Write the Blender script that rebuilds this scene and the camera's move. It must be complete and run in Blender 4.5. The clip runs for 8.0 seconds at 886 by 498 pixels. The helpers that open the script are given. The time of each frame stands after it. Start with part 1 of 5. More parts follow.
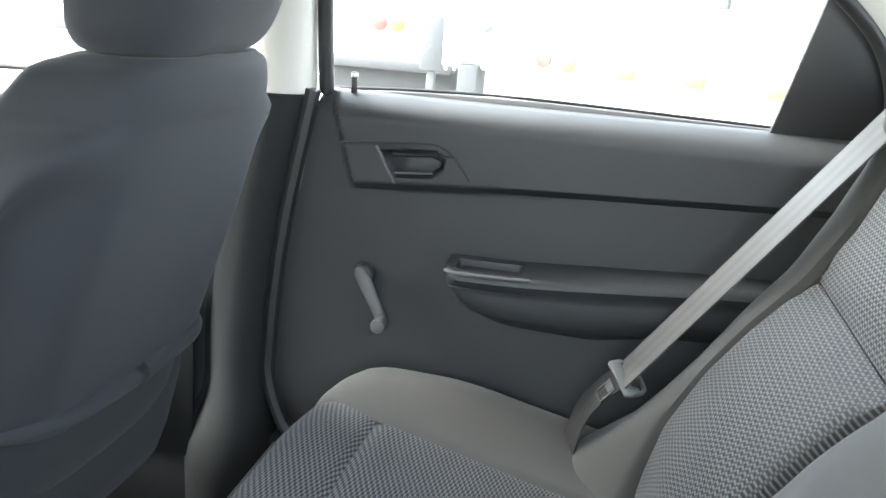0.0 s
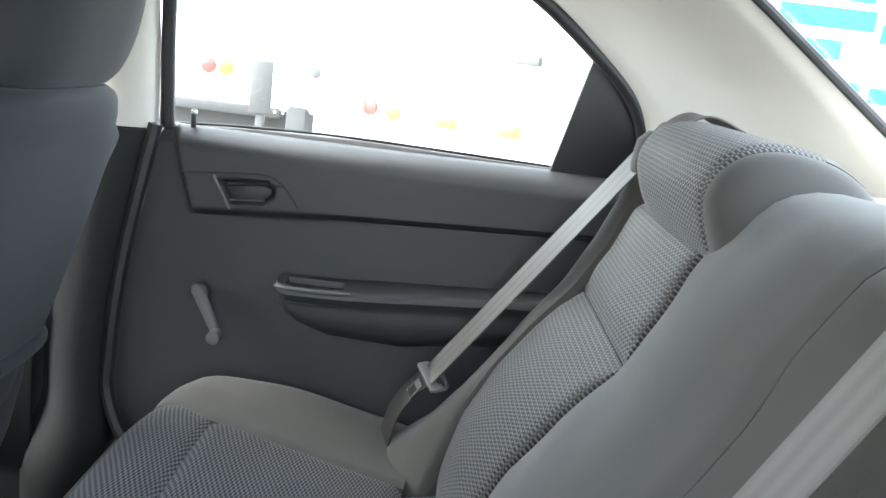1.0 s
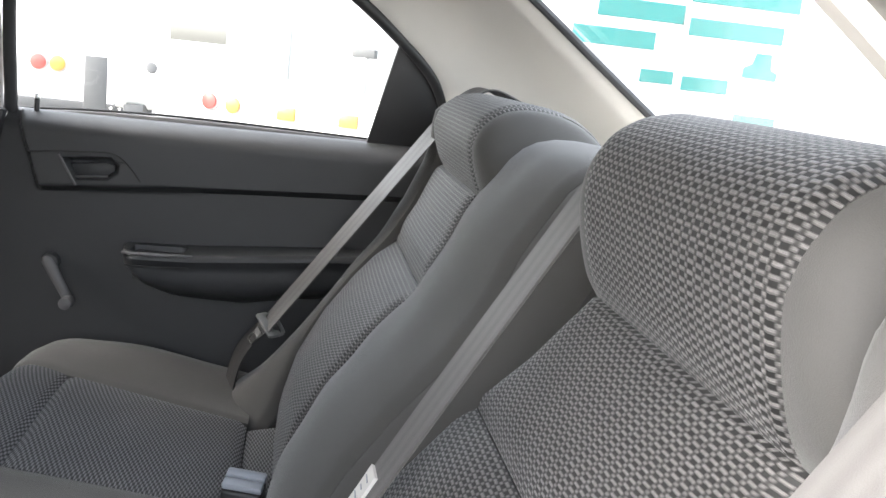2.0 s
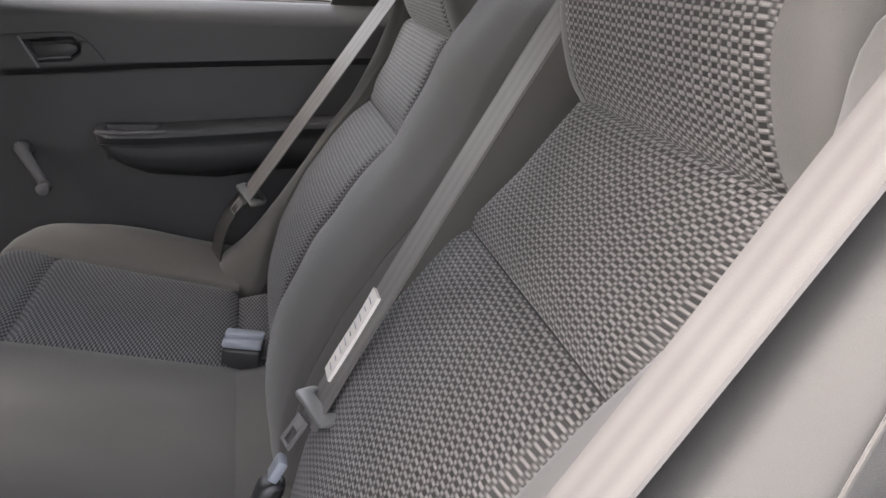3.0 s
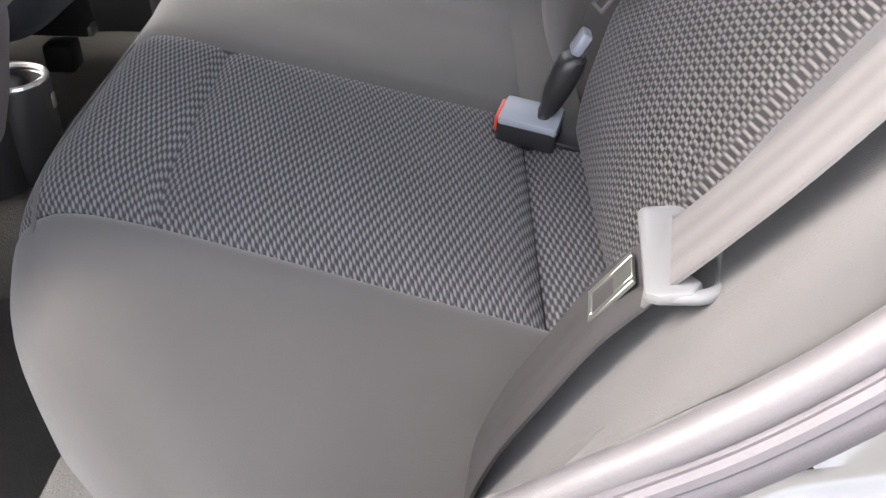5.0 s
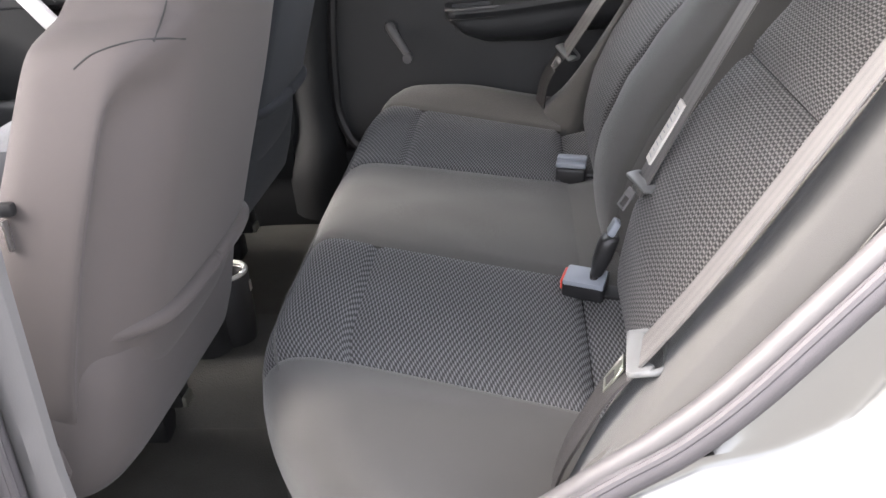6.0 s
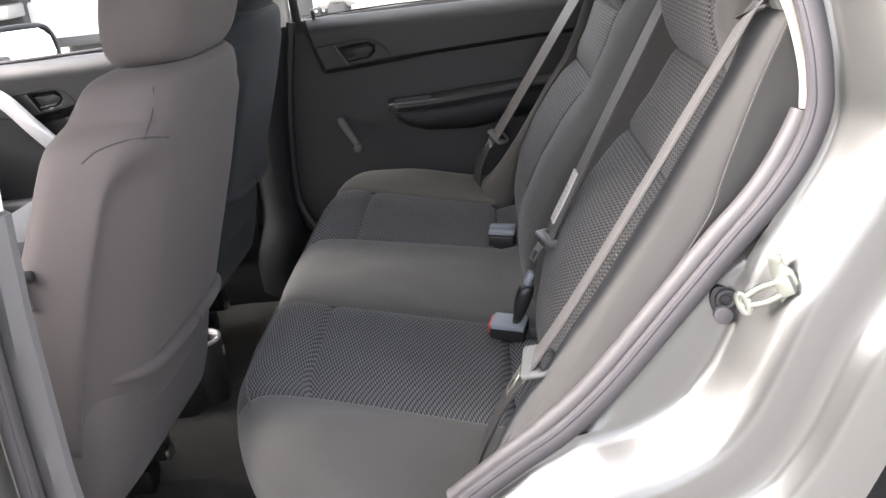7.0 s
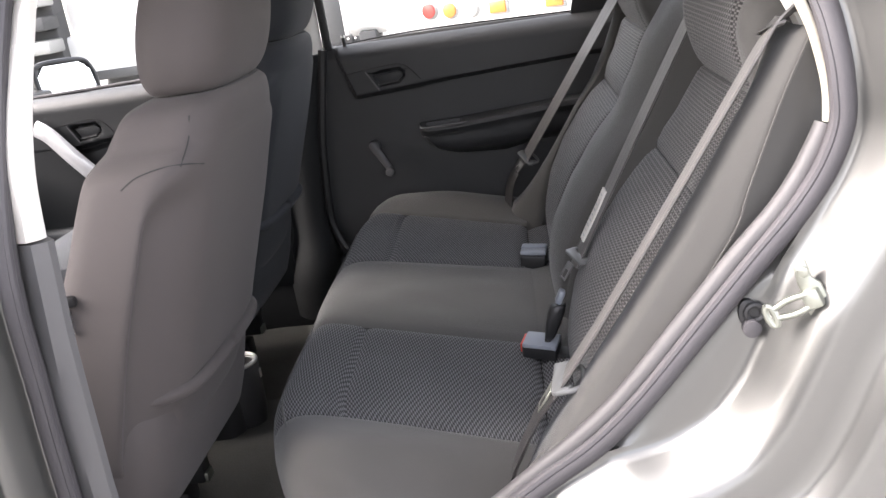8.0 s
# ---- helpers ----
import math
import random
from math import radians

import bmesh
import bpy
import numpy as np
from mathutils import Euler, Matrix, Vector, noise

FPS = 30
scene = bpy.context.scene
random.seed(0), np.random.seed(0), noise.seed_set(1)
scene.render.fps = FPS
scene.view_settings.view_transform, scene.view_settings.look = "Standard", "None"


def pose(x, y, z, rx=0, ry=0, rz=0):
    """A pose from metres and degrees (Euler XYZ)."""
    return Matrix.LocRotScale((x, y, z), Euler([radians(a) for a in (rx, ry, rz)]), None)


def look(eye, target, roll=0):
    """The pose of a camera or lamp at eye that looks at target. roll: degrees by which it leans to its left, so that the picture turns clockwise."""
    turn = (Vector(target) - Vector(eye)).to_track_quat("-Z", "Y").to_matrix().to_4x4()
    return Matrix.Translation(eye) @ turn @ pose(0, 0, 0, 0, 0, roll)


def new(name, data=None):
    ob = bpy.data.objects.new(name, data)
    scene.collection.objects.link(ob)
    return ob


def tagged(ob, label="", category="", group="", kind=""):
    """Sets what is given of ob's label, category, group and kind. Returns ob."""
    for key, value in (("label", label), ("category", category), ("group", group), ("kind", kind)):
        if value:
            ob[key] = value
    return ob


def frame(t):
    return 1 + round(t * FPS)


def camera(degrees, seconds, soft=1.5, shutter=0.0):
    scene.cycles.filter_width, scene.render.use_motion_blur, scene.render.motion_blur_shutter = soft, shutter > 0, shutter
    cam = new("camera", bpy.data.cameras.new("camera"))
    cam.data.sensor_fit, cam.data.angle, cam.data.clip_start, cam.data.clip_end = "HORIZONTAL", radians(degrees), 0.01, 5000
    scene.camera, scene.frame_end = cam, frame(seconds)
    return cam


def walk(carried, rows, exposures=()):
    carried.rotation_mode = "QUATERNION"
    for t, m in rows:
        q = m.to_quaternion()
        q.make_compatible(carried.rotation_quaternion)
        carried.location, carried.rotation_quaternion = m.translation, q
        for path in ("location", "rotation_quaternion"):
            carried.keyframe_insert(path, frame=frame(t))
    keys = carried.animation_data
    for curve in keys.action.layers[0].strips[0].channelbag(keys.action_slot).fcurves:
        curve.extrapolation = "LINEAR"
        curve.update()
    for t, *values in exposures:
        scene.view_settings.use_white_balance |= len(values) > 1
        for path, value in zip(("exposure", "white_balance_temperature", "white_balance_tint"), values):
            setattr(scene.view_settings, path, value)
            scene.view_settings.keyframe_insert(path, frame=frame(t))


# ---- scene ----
from mathutils.bvhtree import BVHTree

cam = camera(50.8, 8.0)
PATH = [
    (0, (0.006, -0.514, 1.183), (-0.394, 1.369, 0.642), 4.3),
    (0.5, (0.038, -0.587, 1.176), (-0.111, 1.357, 0.731), 6.7),
    (1, (0.042, -0.696, 1.192), (-0.009, 1.261, 0.781), 7.0),
    (1.5, (0.067, -0.836, 1.188), (0.159, 1.126, 0.813), 8.3),
    (1.7, (0.085, -0.872, 1.184), (0.276, 1.086, 0.821), 8.5),
    (2.8, (0.07, -0.951, 1.153), (0.426, 0.936, 0.594), 2.8),
    (3, (0.065, -0.94, 1.131), (0.406, 0.935, 0.524), 2.7),
    (3.5, (0.039, -0.934, 1.073), (0.324, 0.883, 0.287), 1.3),
    (4, (0.019, -0.924, 1.029), (0.231, 0.84, 0.111), 0.8),
    (4.5, (-0.016, -0.904, 0.983), (0.023, 0.761, -0.124), -1.8),
    (4.7, (-0.031, -0.914, 0.974), (-0.029, 0.724, -0.174), -0.4),
    (5.8, (-0.023, -1.263, 1.168), (-0.28, 0.492, 0.244), -2.2),
    (6, (-0.003, -1.322, 1.192), (-0.262, 0.475, 0.353), -5.4),
    (6.5, (0.041, -1.46, 1.229), (-0.171, 0.391, 0.504), -6.6),
    (7, (0.065, -1.545, 1.233), (-0.119, 0.33, 0.562), -7.2),
    (7.5, (0.069, -1.566, 1.241), (-0.163, 0.324, 0.628), -8.4),
    (8, (0.072, -1.561, 1.233), (-0.181, 0.325, 0.619), -8.8),
]
EXPOSURES = [(0.0, 4.66, 6260, 4), (0.5, 4.42, 6260, 4), (1.0, 4.30, 6260, 4), (1.7, 3.97, 6400, 8), (3.0, 3.58, 6780, 16), (4.0, 3.66, 6700, 16), (4.5, 3.9, 6650, 17), (6.0, 3.8, 6700, 15), (7.0, 3.3, 6680, 15), (8.0, 3.2, 6680, 16)]
walk(cam, [(t, look(eye, target, roll)) for t, eye, target, roll in PATH], EXPOSURES)

# ---- world, sun ----
world = bpy.data.worlds.new("sky")
scene.world = world
world.use_nodes = True
wn, wl = world.node_tree.nodes, world.node_tree.links
sky = wn.new("ShaderNodeTexSky")
sky.sky_type, sky.sun_disc = "NISHITA", False
sky.sun_elevation, sky.sun_rotation = radians(41), radians(269)
sky.air_density, sky.dust_density, sky.ozone_density = 1.0, 4.0, 1.0
soften = wn.new("ShaderNodeHueSaturation")
soften.inputs["Saturation"].default_value = 0.35
wl.new(sky.outputs[0], soften.inputs["Color"])
wl.new(soften.outputs[0], wn["Background"].inputs["Color"])
wn["Background"].inputs["Strength"].default_value = 0.15

sun = new("sun", bpy.data.lights.new("sun", "SUN"))
sun.data.energy, sun.data.angle, sun.data.color = 0.64, radians(38), (1.0, 0.97, 0.93)
sun.matrix_world = look((-5.1, -1.0, 4.6), (0, 0, 0))


# ---- materials ----
def material(name, color, rough=0.6, metal=0.0, vary=0.15, scale=30.0, bump=0.15, fine=900.0, tint=None, coat=0.0, sheen=0.0):
    """A surface with stains at one scale and grain with relief at a finer one."""
    m = bpy.data.materials.new(name)
    m.use_nodes = True
    n, l = m.node_tree.nodes, m.node_tree.links
    b = n["Principled BSDF"]
    b.inputs["Roughness"].default_value, b.inputs["Metallic"].default_value = rough, metal
    b.inputs["Coat Weight"].default_value, b.inputs["Sheen Weight"].default_value, b.inputs["Sheen Roughness"].default_value = coat, sheen, 0.45
    co = n.new("ShaderNodeTexCoord")
    big, small = n.new("ShaderNodeTexNoise"), n.new("ShaderNodeTexNoise")
    big.inputs["Scale"].default_value, big.inputs["Detail"].default_value = scale, 5
    small.inputs["Scale"].default_value, small.inputs["Detail"].default_value = fine, 2
    l.new(co.outputs["Object"], big.inputs["Vector"])
    l.new(co.outputs["Object"], small.inputs["Vector"])
    mix = n.new("ShaderNodeMix")
    mix.data_type = "RGBA"
    dark = [c * (1 - vary) for c in color]
    light = [min(1, c * (1 + vary)) for c in (tint or color)]
    mix.inputs[6].default_value, mix.inputs[7].default_value = (*dark, 1), (*light, 1)
    add = n.new("ShaderNodeMath")
    add.operation = "MULTIPLY_ADD"
    add.inputs[1].default_value, add.inputs[2].default_value = 0.4, 0.3
    blend = n.new("ShaderNodeMath")
    blend.operation = "MULTIPLY_ADD"
    blend.inputs[1].default_value = 0.6
    l.new(small.outputs[0], add.inputs[0])
    l.new(big.outputs[0], blend.inputs[0])
    l.new(add.outputs[0], blend.inputs[2])
    sub = n.new("ShaderNodeMath")
    sub.operation, sub.inputs[1].default_value = "SUBTRACT", 0.3
    l.new(blend.outputs[0], sub.inputs[0])
    l.new(sub.outputs[0], mix.inputs[0])
    l.new(mix.outputs[2], b.inputs["Base Color"])
    if bump:
        bp = n.new("ShaderNodeBump")
        bp.inputs["Strength"].default_value, bp.inputs["Distance"].default_value = bump, 0.001
        l.new(small.outputs[0], bp.inputs["Height"])
        l.new(bp.outputs[0], b.inputs["Normal"])
    return m


def weave(name, thread, ground, width, row, stagger=0.5, skew=0.0, rib=0.3, block=0.55, sheen=0.15, gloss=0.88):
    """Ribbed seat cloth: pale dashes in staggered rows on dark ground, every other row bolder, laid out in metres."""
    m = bpy.data.materials.new(name)
    m.use_nodes = True
    n, l = m.node_tree.nodes, m.node_tree.links
    b = n["Principled BSDF"]
    b.inputs["Roughness"].default_value = gloss
    b.inputs["Sheen Weight"].default_value, b.inputs["Sheen Roughness"].default_value = sheen, 0.3

    def calc(op, *args):
        k = n.new("ShaderNodeMath")
        k.operation = op
        for s, a in zip(k.inputs, args):
            if isinstance(a, (int, float)):
                s.default_value = a
            else:
                l.new(a, s)
        return k.outputs[0]

    uv, sep, wob = n.new("ShaderNodeUVMap"), n.new("ShaderNodeSeparateXYZ"), n.new("ShaderNodeTexNoise")
    uv.uv_map = "UVMap"
    wob.inputs["Scale"].default_value = 90
    l.new(uv.outputs[0], sep.inputs[0])
    l.new(uv.outputs[0], wob.inputs["Vector"])
    drift = calc("MULTIPLY", calc("SUBTRACT", wob.outputs[0], 0.5), 0.0012)
    v = calc("DIVIDE", calc("ADD", sep.outputs[1], drift), row)
    line = calc("FLOOR", v)
    inrow = calc("SUBTRACT", v, line)
    bold = calc("MULTIPLY_ADD", calc("COSINE", calc("MULTIPLY", line, math.pi)), rib, 0.0)
    crown = calc("POWER", calc("SINE", calc("MULTIPLY", inrow, math.pi)), 0.6)
    u = calc("ADD", calc("DIVIDE", calc("ADD", sep.outputs[0], drift), width), calc("ADD", calc("MULTIPLY", line, stagger), calc("MULTIPLY", inrow, skew)))
    wave = calc("ADD", calc("SINE", calc("MULTIPLY", u, 2 * math.pi)), bold)
    edge = n.new("ShaderNodeMapRange")
    edge.interpolation_type = "SMOOTHSTEP"
    edge.inputs["From Min"].default_value, edge.inputs["From Max"].default_value = -block, block
    l.new(wave, edge.inputs["Value"])
    threads = calc("MULTIPLY_ADD", calc("SINE", calc("MULTIPLY", v, 6 * math.pi)), 0.10, 0.90)
    fac = calc("MULTIPLY", calc("MULTIPLY", crown, edge.outputs[0]), threads)
    fuzz = n.new("ShaderNodeTexNoise")
    fuzz.inputs["Scale"].default_value = 900
    l.new(uv.outputs[0], fuzz.inputs["Vector"])
    soft = calc("MULTIPLY", fac, calc("MULTIPLY_ADD", fuzz.outputs[0], 0.5, 0.75))
    mix = n.new("ShaderNodeMix")
    mix.data_type = "RGBA"
    mix.inputs[6].default_value, mix.inputs[7].default_value = (*ground, 1), (*thread, 1)
    l.new(soft, mix.inputs[0])
    wear = n.new("ShaderNodeTexNoise")
    wear.inputs["Scale"].default_value = 9
    l.new(uv.outputs[0], wear.inputs["Vector"])
    mul = n.new("ShaderNodeMix")
    mul.data_type, mul.blend_type = "RGBA", "MULTIPLY"
    mul.inputs[0].default_value = 0.25
    l.new(mix.outputs[2], mul.inputs[6])
    l.new(wear.outputs[0], mul.inputs[7])
    l.new(mul.outputs[2], b.inputs["Base Color"])
    bp = n.new("ShaderNodeBump")
    bp.inputs["Strength"].default_value, bp.inputs["Distance"].default_value = 0.8, 0.0012
    l.new(fac, bp.inputs["Height"])
    l.new(bp.outputs[0], b.inputs["Normal"])
    return m


def clear(name):
    """Thin window glass: lets light straight through, with the gloss of its two faces."""
    m = bpy.data.materials.new(name)
    m.use_nodes = True
    n, l = m.node_tree.nodes, m.node_tree.links
    n.remove(n["Principled BSDF"])
    see, gloss, edge, mix = n.new("ShaderNodeBsdfTransparent"), n.new("ShaderNodeBsdfGlossy"), n.new("ShaderNodeFresnel"), n.new("ShaderNodeMixShader")
    see.inputs["Color"].default_value = (0.90, 0.92, 0.91, 1)
    gloss.inputs["Roughness"].default_value = 0.02
    edge.inputs["IOR"].default_value = 1.35
    l.new(edge.outputs[0], mix.inputs[0])
    l.new(see.outputs[0], mix.inputs[1])
    l.new(gloss.outputs[0], mix.inputs[2])
    l.new(mix.outputs[0], n["Material Output"].inputs["Surface"])
    return m


def webbing(name, color, stripe):
    """Belt webbing: lengthwise ribs, their shading coloured in as lighter and darker bands, with a fine weave."""
    m = material(name, color, 0.55, vary=0.08, scale=40, bump=0.25, fine=1600)
    n, l = m.node_tree.nodes, m.node_tree.links
    b = n["Principled BSDF"]
    uv = n.new("ShaderNodeUVMap")
    uv.uv_map = "UVMap"
    wave = n.new("ShaderNodeTexWave")
    wave.wave_type, wave.bands_direction, wave.wave_profile = "BANDS", "X", "SIN"
    wave.inputs["Scale"].default_value, wave.inputs["Distortion"].default_value = stripe, 0.15
    l.new(uv.outputs[0], wave.inputs["Vector"])
    mul = n.new("ShaderNodeMix")
    mul.data_type, mul.blend_type = "RGBA", "MULTIPLY"
    mul.inputs[0].default_value = 0.2
    l.new(b.inputs["Base Color"].links[0].from_socket, mul.inputs[6])
    l.new(wave.outputs["Color"], mul.inputs[7])
    l.new(mul.outputs[2], b.inputs["Base Color"])
    return m


FABRIC = material("grey_cloth", (0.056, 0.054, 0.050), 0.88, vary=0.16, scale=6, bump=0.3, fine=1500, sheen=0.2)
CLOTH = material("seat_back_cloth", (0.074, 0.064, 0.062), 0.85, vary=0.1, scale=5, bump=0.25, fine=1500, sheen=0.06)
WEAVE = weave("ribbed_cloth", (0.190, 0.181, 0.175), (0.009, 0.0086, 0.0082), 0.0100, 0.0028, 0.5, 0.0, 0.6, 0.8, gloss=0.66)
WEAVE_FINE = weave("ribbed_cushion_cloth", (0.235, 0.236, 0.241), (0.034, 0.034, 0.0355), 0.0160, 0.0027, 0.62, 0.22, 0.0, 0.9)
# Darker, bluer copy of the seat cloth: the far seat's shade put into colour.
CLOTH_SHADED = material("seat_back_cloth_shaded", (0.021, 0.0235, 0.029), 0.88, vary=0.18, scale=5, bump=0.25, fine=1500, sheen=0.06)
STITCH = material("stitching", (0.03, 0.03, 0.03), 0.9, vary=0.2, scale=300)
PLASTIC = material("dark_plastic", (0.029, 0.030, 0.0315), 0.46, vary=0.12, scale=12, bump=0.35, fine=1100)
PLASTIC_DEEP = material("darker_plastic", (0.016, 0.017, 0.018), 0.6, vary=0.14, scale=12, bump=0.3, fine=1100)
PLASTIC_DEEP.node_tree.nodes["Principled BSDF"].inputs["Specular IOR Level"].default_value = 0.25
PLASTIC_LIGHT = material("grey_plastic", (0.105, 0.103, 0.104), 0.5, vary=0.1, scale=12, bump=0.25, fine=1100)
PLASTIC_BLACK = material("black_plastic", (0.018, 0.018, 0.019), 0.45, vary=0.2, scale=20, bump=0.1)
CREAM = material("cream_edge_trim", (0.40, 0.375, 0.31), 0.6, vary=0.06, scale=8, bump=0.1)
TRIM = material("cream_trim", (0.60, 0.575, 0.53), 0.7, vary=0.06, scale=8, bump=0.15, fine=900)
LINING = material("headliner", (0.6, 0.57, 0.52), 0.95, vary=0.08, scale=9, bump=0.4, fine=500)
PAINT = material("silver_paint", (0.14, 0.14, 0.134), 0.3, metal=0.7, vary=0.05, scale=5, bump=0.0, coat=0.3)
RUBBER_PALE = material("grey_edge_trim", (0.072, 0.068, 0.069), 0.55, vary=0.15, scale=25, bump=0.15)
RUBBER = material("rubber", (0.058, 0.054, 0.058), 0.62, vary=0.2, scale=25, bump=0.2)
CARPET = material("carpet", (0.10, 0.098, 0.09), 0.95, vary=0.4, scale=14, bump=0.9, fine=420)
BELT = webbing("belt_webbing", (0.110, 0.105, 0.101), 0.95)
# Darker copy of the webbing: the shade on the lap strands put into colour.
BELT_SHADED = webbing("shaded_belt_webbing", (0.032, 0.030, 0.030), 0.95)
CHROME = material("bright_metal", (0.75, 0.75, 0.74), 0.3, metal=1.0, vary=0.08, scale=60, bump=0.05)
ZINC = material("zinc_plated_metal", (0.30, 0.31, 0.27), 0.36, metal=0.9, vary=0.15, scale=60, bump=0.1)
TONGUE = material("pale_plastic_tongue", (0.112, 0.114, 0.112), 0.4, vary=0.08, scale=60, bump=0.05)
SILVER = material("silver_plastic", (0.6, 0.6, 0.61), 0.3, metal=0.3, vary=0.05, scale=30, bump=0.0)
BUCKLE = material("blue_grey_plastic", (0.24, 0.262, 0.295), 0.4, vary=0.08, scale=40, bump=0.08)
RED = material("red_button", (0.62, 0.06, 0.035), 0.4, vary=0.1, scale=60, bump=0.0)
LABEL = material("white_label", (0.55, 0.535, 0.5), 0.7, vary=0.08, scale=80, bump=0.1)
ASPHALT = material("concrete", (0.26, 0.255, 0.245), 0.9, vary=0.25, scale=1.2, bump=0.6, fine=120)
TRUCK = material("white_truck_paint", (0.78, 0.77, 0.75), 0.4, vary=0.05, scale=2, bump=0.0, coat=0.3)
TRUCK_DARK = material("dark_truck_parts", (0.06, 0.06, 0.06), 0.7, vary=0.3, scale=6, bump=0.2, fine=200)
STEEL = material("grey_steel", (0.35, 0.35, 0.34), 0.45, metal=0.6, vary=0.2, scale=9, bump=0.1, fine=200)
TEAL = material("teal_paint", (0.02, 0.15, 0.14), 0.5, vary=0.08, scale=3, bump=0.0)
LENS_RED = material("red_lens", (0.42, 0.06, 0.05), 0.2, vary=0.15, scale=60, bump=0.0)
LENS_AMBER = material("amber_lens", (0.5, 0.18, 0.04), 0.2, vary=0.15, scale=60, bump=0.0)
LENS_CLEAR = material("clear_lens", (0.7, 0.7, 0.66), 0.15, vary=0.15, scale=60, bump=0.0)
MIRROR = material("mirror_glass", (0.9, 0.9, 0.9), 0.02, metal=1.0, vary=0.0, bump=0.0)
GLASS = clear("window_glass")


# ---- building helpers ----
def lerp(xs, ys, x):
    return float(np.interp(x, xs, ys))


def step(a, b, x):
    t = min(1.0, max(0.0, (x - a) / (b - a)))
    return t * t * (3 - 2 * t)


def thing(name, at, label, category, group="", kind=""):
    ob = new(name)
    ob.location = at
    ob.empty_display_size = 0.05
    return tagged(ob, label, category, group, kind)


def stands(ob):
    """Where an object's origin stands, up its parents."""
    p = Vector((0, 0, 0))
    while ob:
        p += ob.location
        ob = ob.parent
    return p


def part(name, bm, mat, parent=None, label="", smooth=True):
    """One bmesh in world places as one object, under a thing or a part."""
    bmesh.ops.recalc_face_normals(bm, faces=bm.faces)
    me = bpy.data.meshes.new(name)
    bm.to_mesh(me)
    bm.free()
    me.materials.append(mat)
    for p in me.polygons:
        p.use_smooth = smooth
    if smooth:
        me.set_sharp_from_angle(angle=radians(40))
    ob = new(name, me)
    if parent:
        ob.parent = parent
        ob.location = -stands(parent)
    if label:
        ob["label"] = label
    return ob


def patch(P, nu, nv, r=0.012, depth=0.01, back=0.03, out=(-1, 0, 0.3), edges="abcd", puff=0.0, ripple=0.0, mirror=False, rolls=None):
    """An upholstered panel on the surface P(u, v): its edges roll into the seams, its middle is puffed up, and it has a back.
    edges: which of the sides u=0, u=1, v=0, v=1 roll (a b c d); rolls: radius, depth and softness of single edges."""
    bm = bmesh.new()
    uvl = bm.loops.layers.uv.new("UVMap")
    out = Vector(out)
    pts = [[Vector(P(i / nu, j / nv)) for j in range(nv + 1)] for i in range(nu + 1)]
    lu = [0.0]
    for i in range(nu):
        lu.append(lu[-1] + (pts[i + 1][nv // 2] - pts[i][nv // 2]).length)
    lv = [0.0]
    for j in range(nv):
        lv.append(lv[-1] + (pts[nu // 2][j + 1] - pts[nu // 2][j]).length)
    if mirror:
        lu = [-x for x in lu]
    front, rear = [], []
    for i in range(nu + 1):
        fr, rr = [], []
        for j in range(nv + 1):
            du = pts[min(i + 1, nu)][j] - pts[max(i - 1, 0)][j]
            dv = pts[i][min(j + 1, nv)] - pts[i][max(j - 1, 0)]
            n = du.cross(dv)
            n = n.normalized() if n.length > 1e-9 else out.normalized()
            if n.dot(out) < 0:
                n = -n
            t, h = 1.0, 0.0
            for k, d in (("a", abs(lu[i])), ("b", abs(lu[-1] - lu[i])), ("c", lv[j]), ("d", lv[-1] - lv[j])):
                if k in edges:
                    radius, sink, soft = (rolls or {}).get(k, (r, depth, False))
                    f = min(1.0, d / radius)
                    t = min(t, f)
                    h = min(h, -sink * (1 - f) ** 2 if soft else sink * (math.sqrt(max(0.0, 1 - (1 - f) ** 2)) - 1))
            h += puff * math.sin(math.pi * i / nu) * math.sin(math.pi * j / nv)
            if ripple:
                h += ripple * noise.noise(pts[i][j] * 14) * t
            fr.append(bm.verts.new(pts[i][j] + n * h))
            rr.append(bm.verts.new(pts[i][j] - n * back))
        front.append(fr)
        rear.append(rr)

    def face(vs, uvs):
        f = bm.faces.new(vs)
        for lo, w in zip(f.loops, uvs):
            lo[uvl].uv = w

    for i in range(nu):
        for j in range(nv):
            w = [(lu[i], lv[j]), (lu[i + 1], lv[j]), (lu[i + 1], lv[j + 1]), (lu[i], lv[j + 1])]
            face([front[i][j], front[i + 1][j], front[i + 1][j + 1], front[i][j + 1]], w)
            face([rear[i][j], rear[i][j + 1], rear[i + 1][j + 1], rear[i + 1][j]], w)
    for i in range(nu):
        for j, s in ((0, 1), (nv, 1)):
            e = lv[j] + (back if j else -back)
            w = [(lu[i], lv[j]), (lu[i + 1], lv[j]), (lu[i + 1], e), (lu[i], e)]
            face([front[i][j], front[i + 1][j], rear[i + 1][j], rear[i][j]], w)
    for j in range(nv):
        for i in (0, nu):
            e = lu[i] + (back if i else -back)
            w = [(lu[i], lv[j]), (lu[i], lv[j + 1]), (e, lv[j + 1]), (e, lv[j])]
            face([front[i][j], front[i][j + 1], rear[i][j + 1], rear[i][j]], w)
    return bm


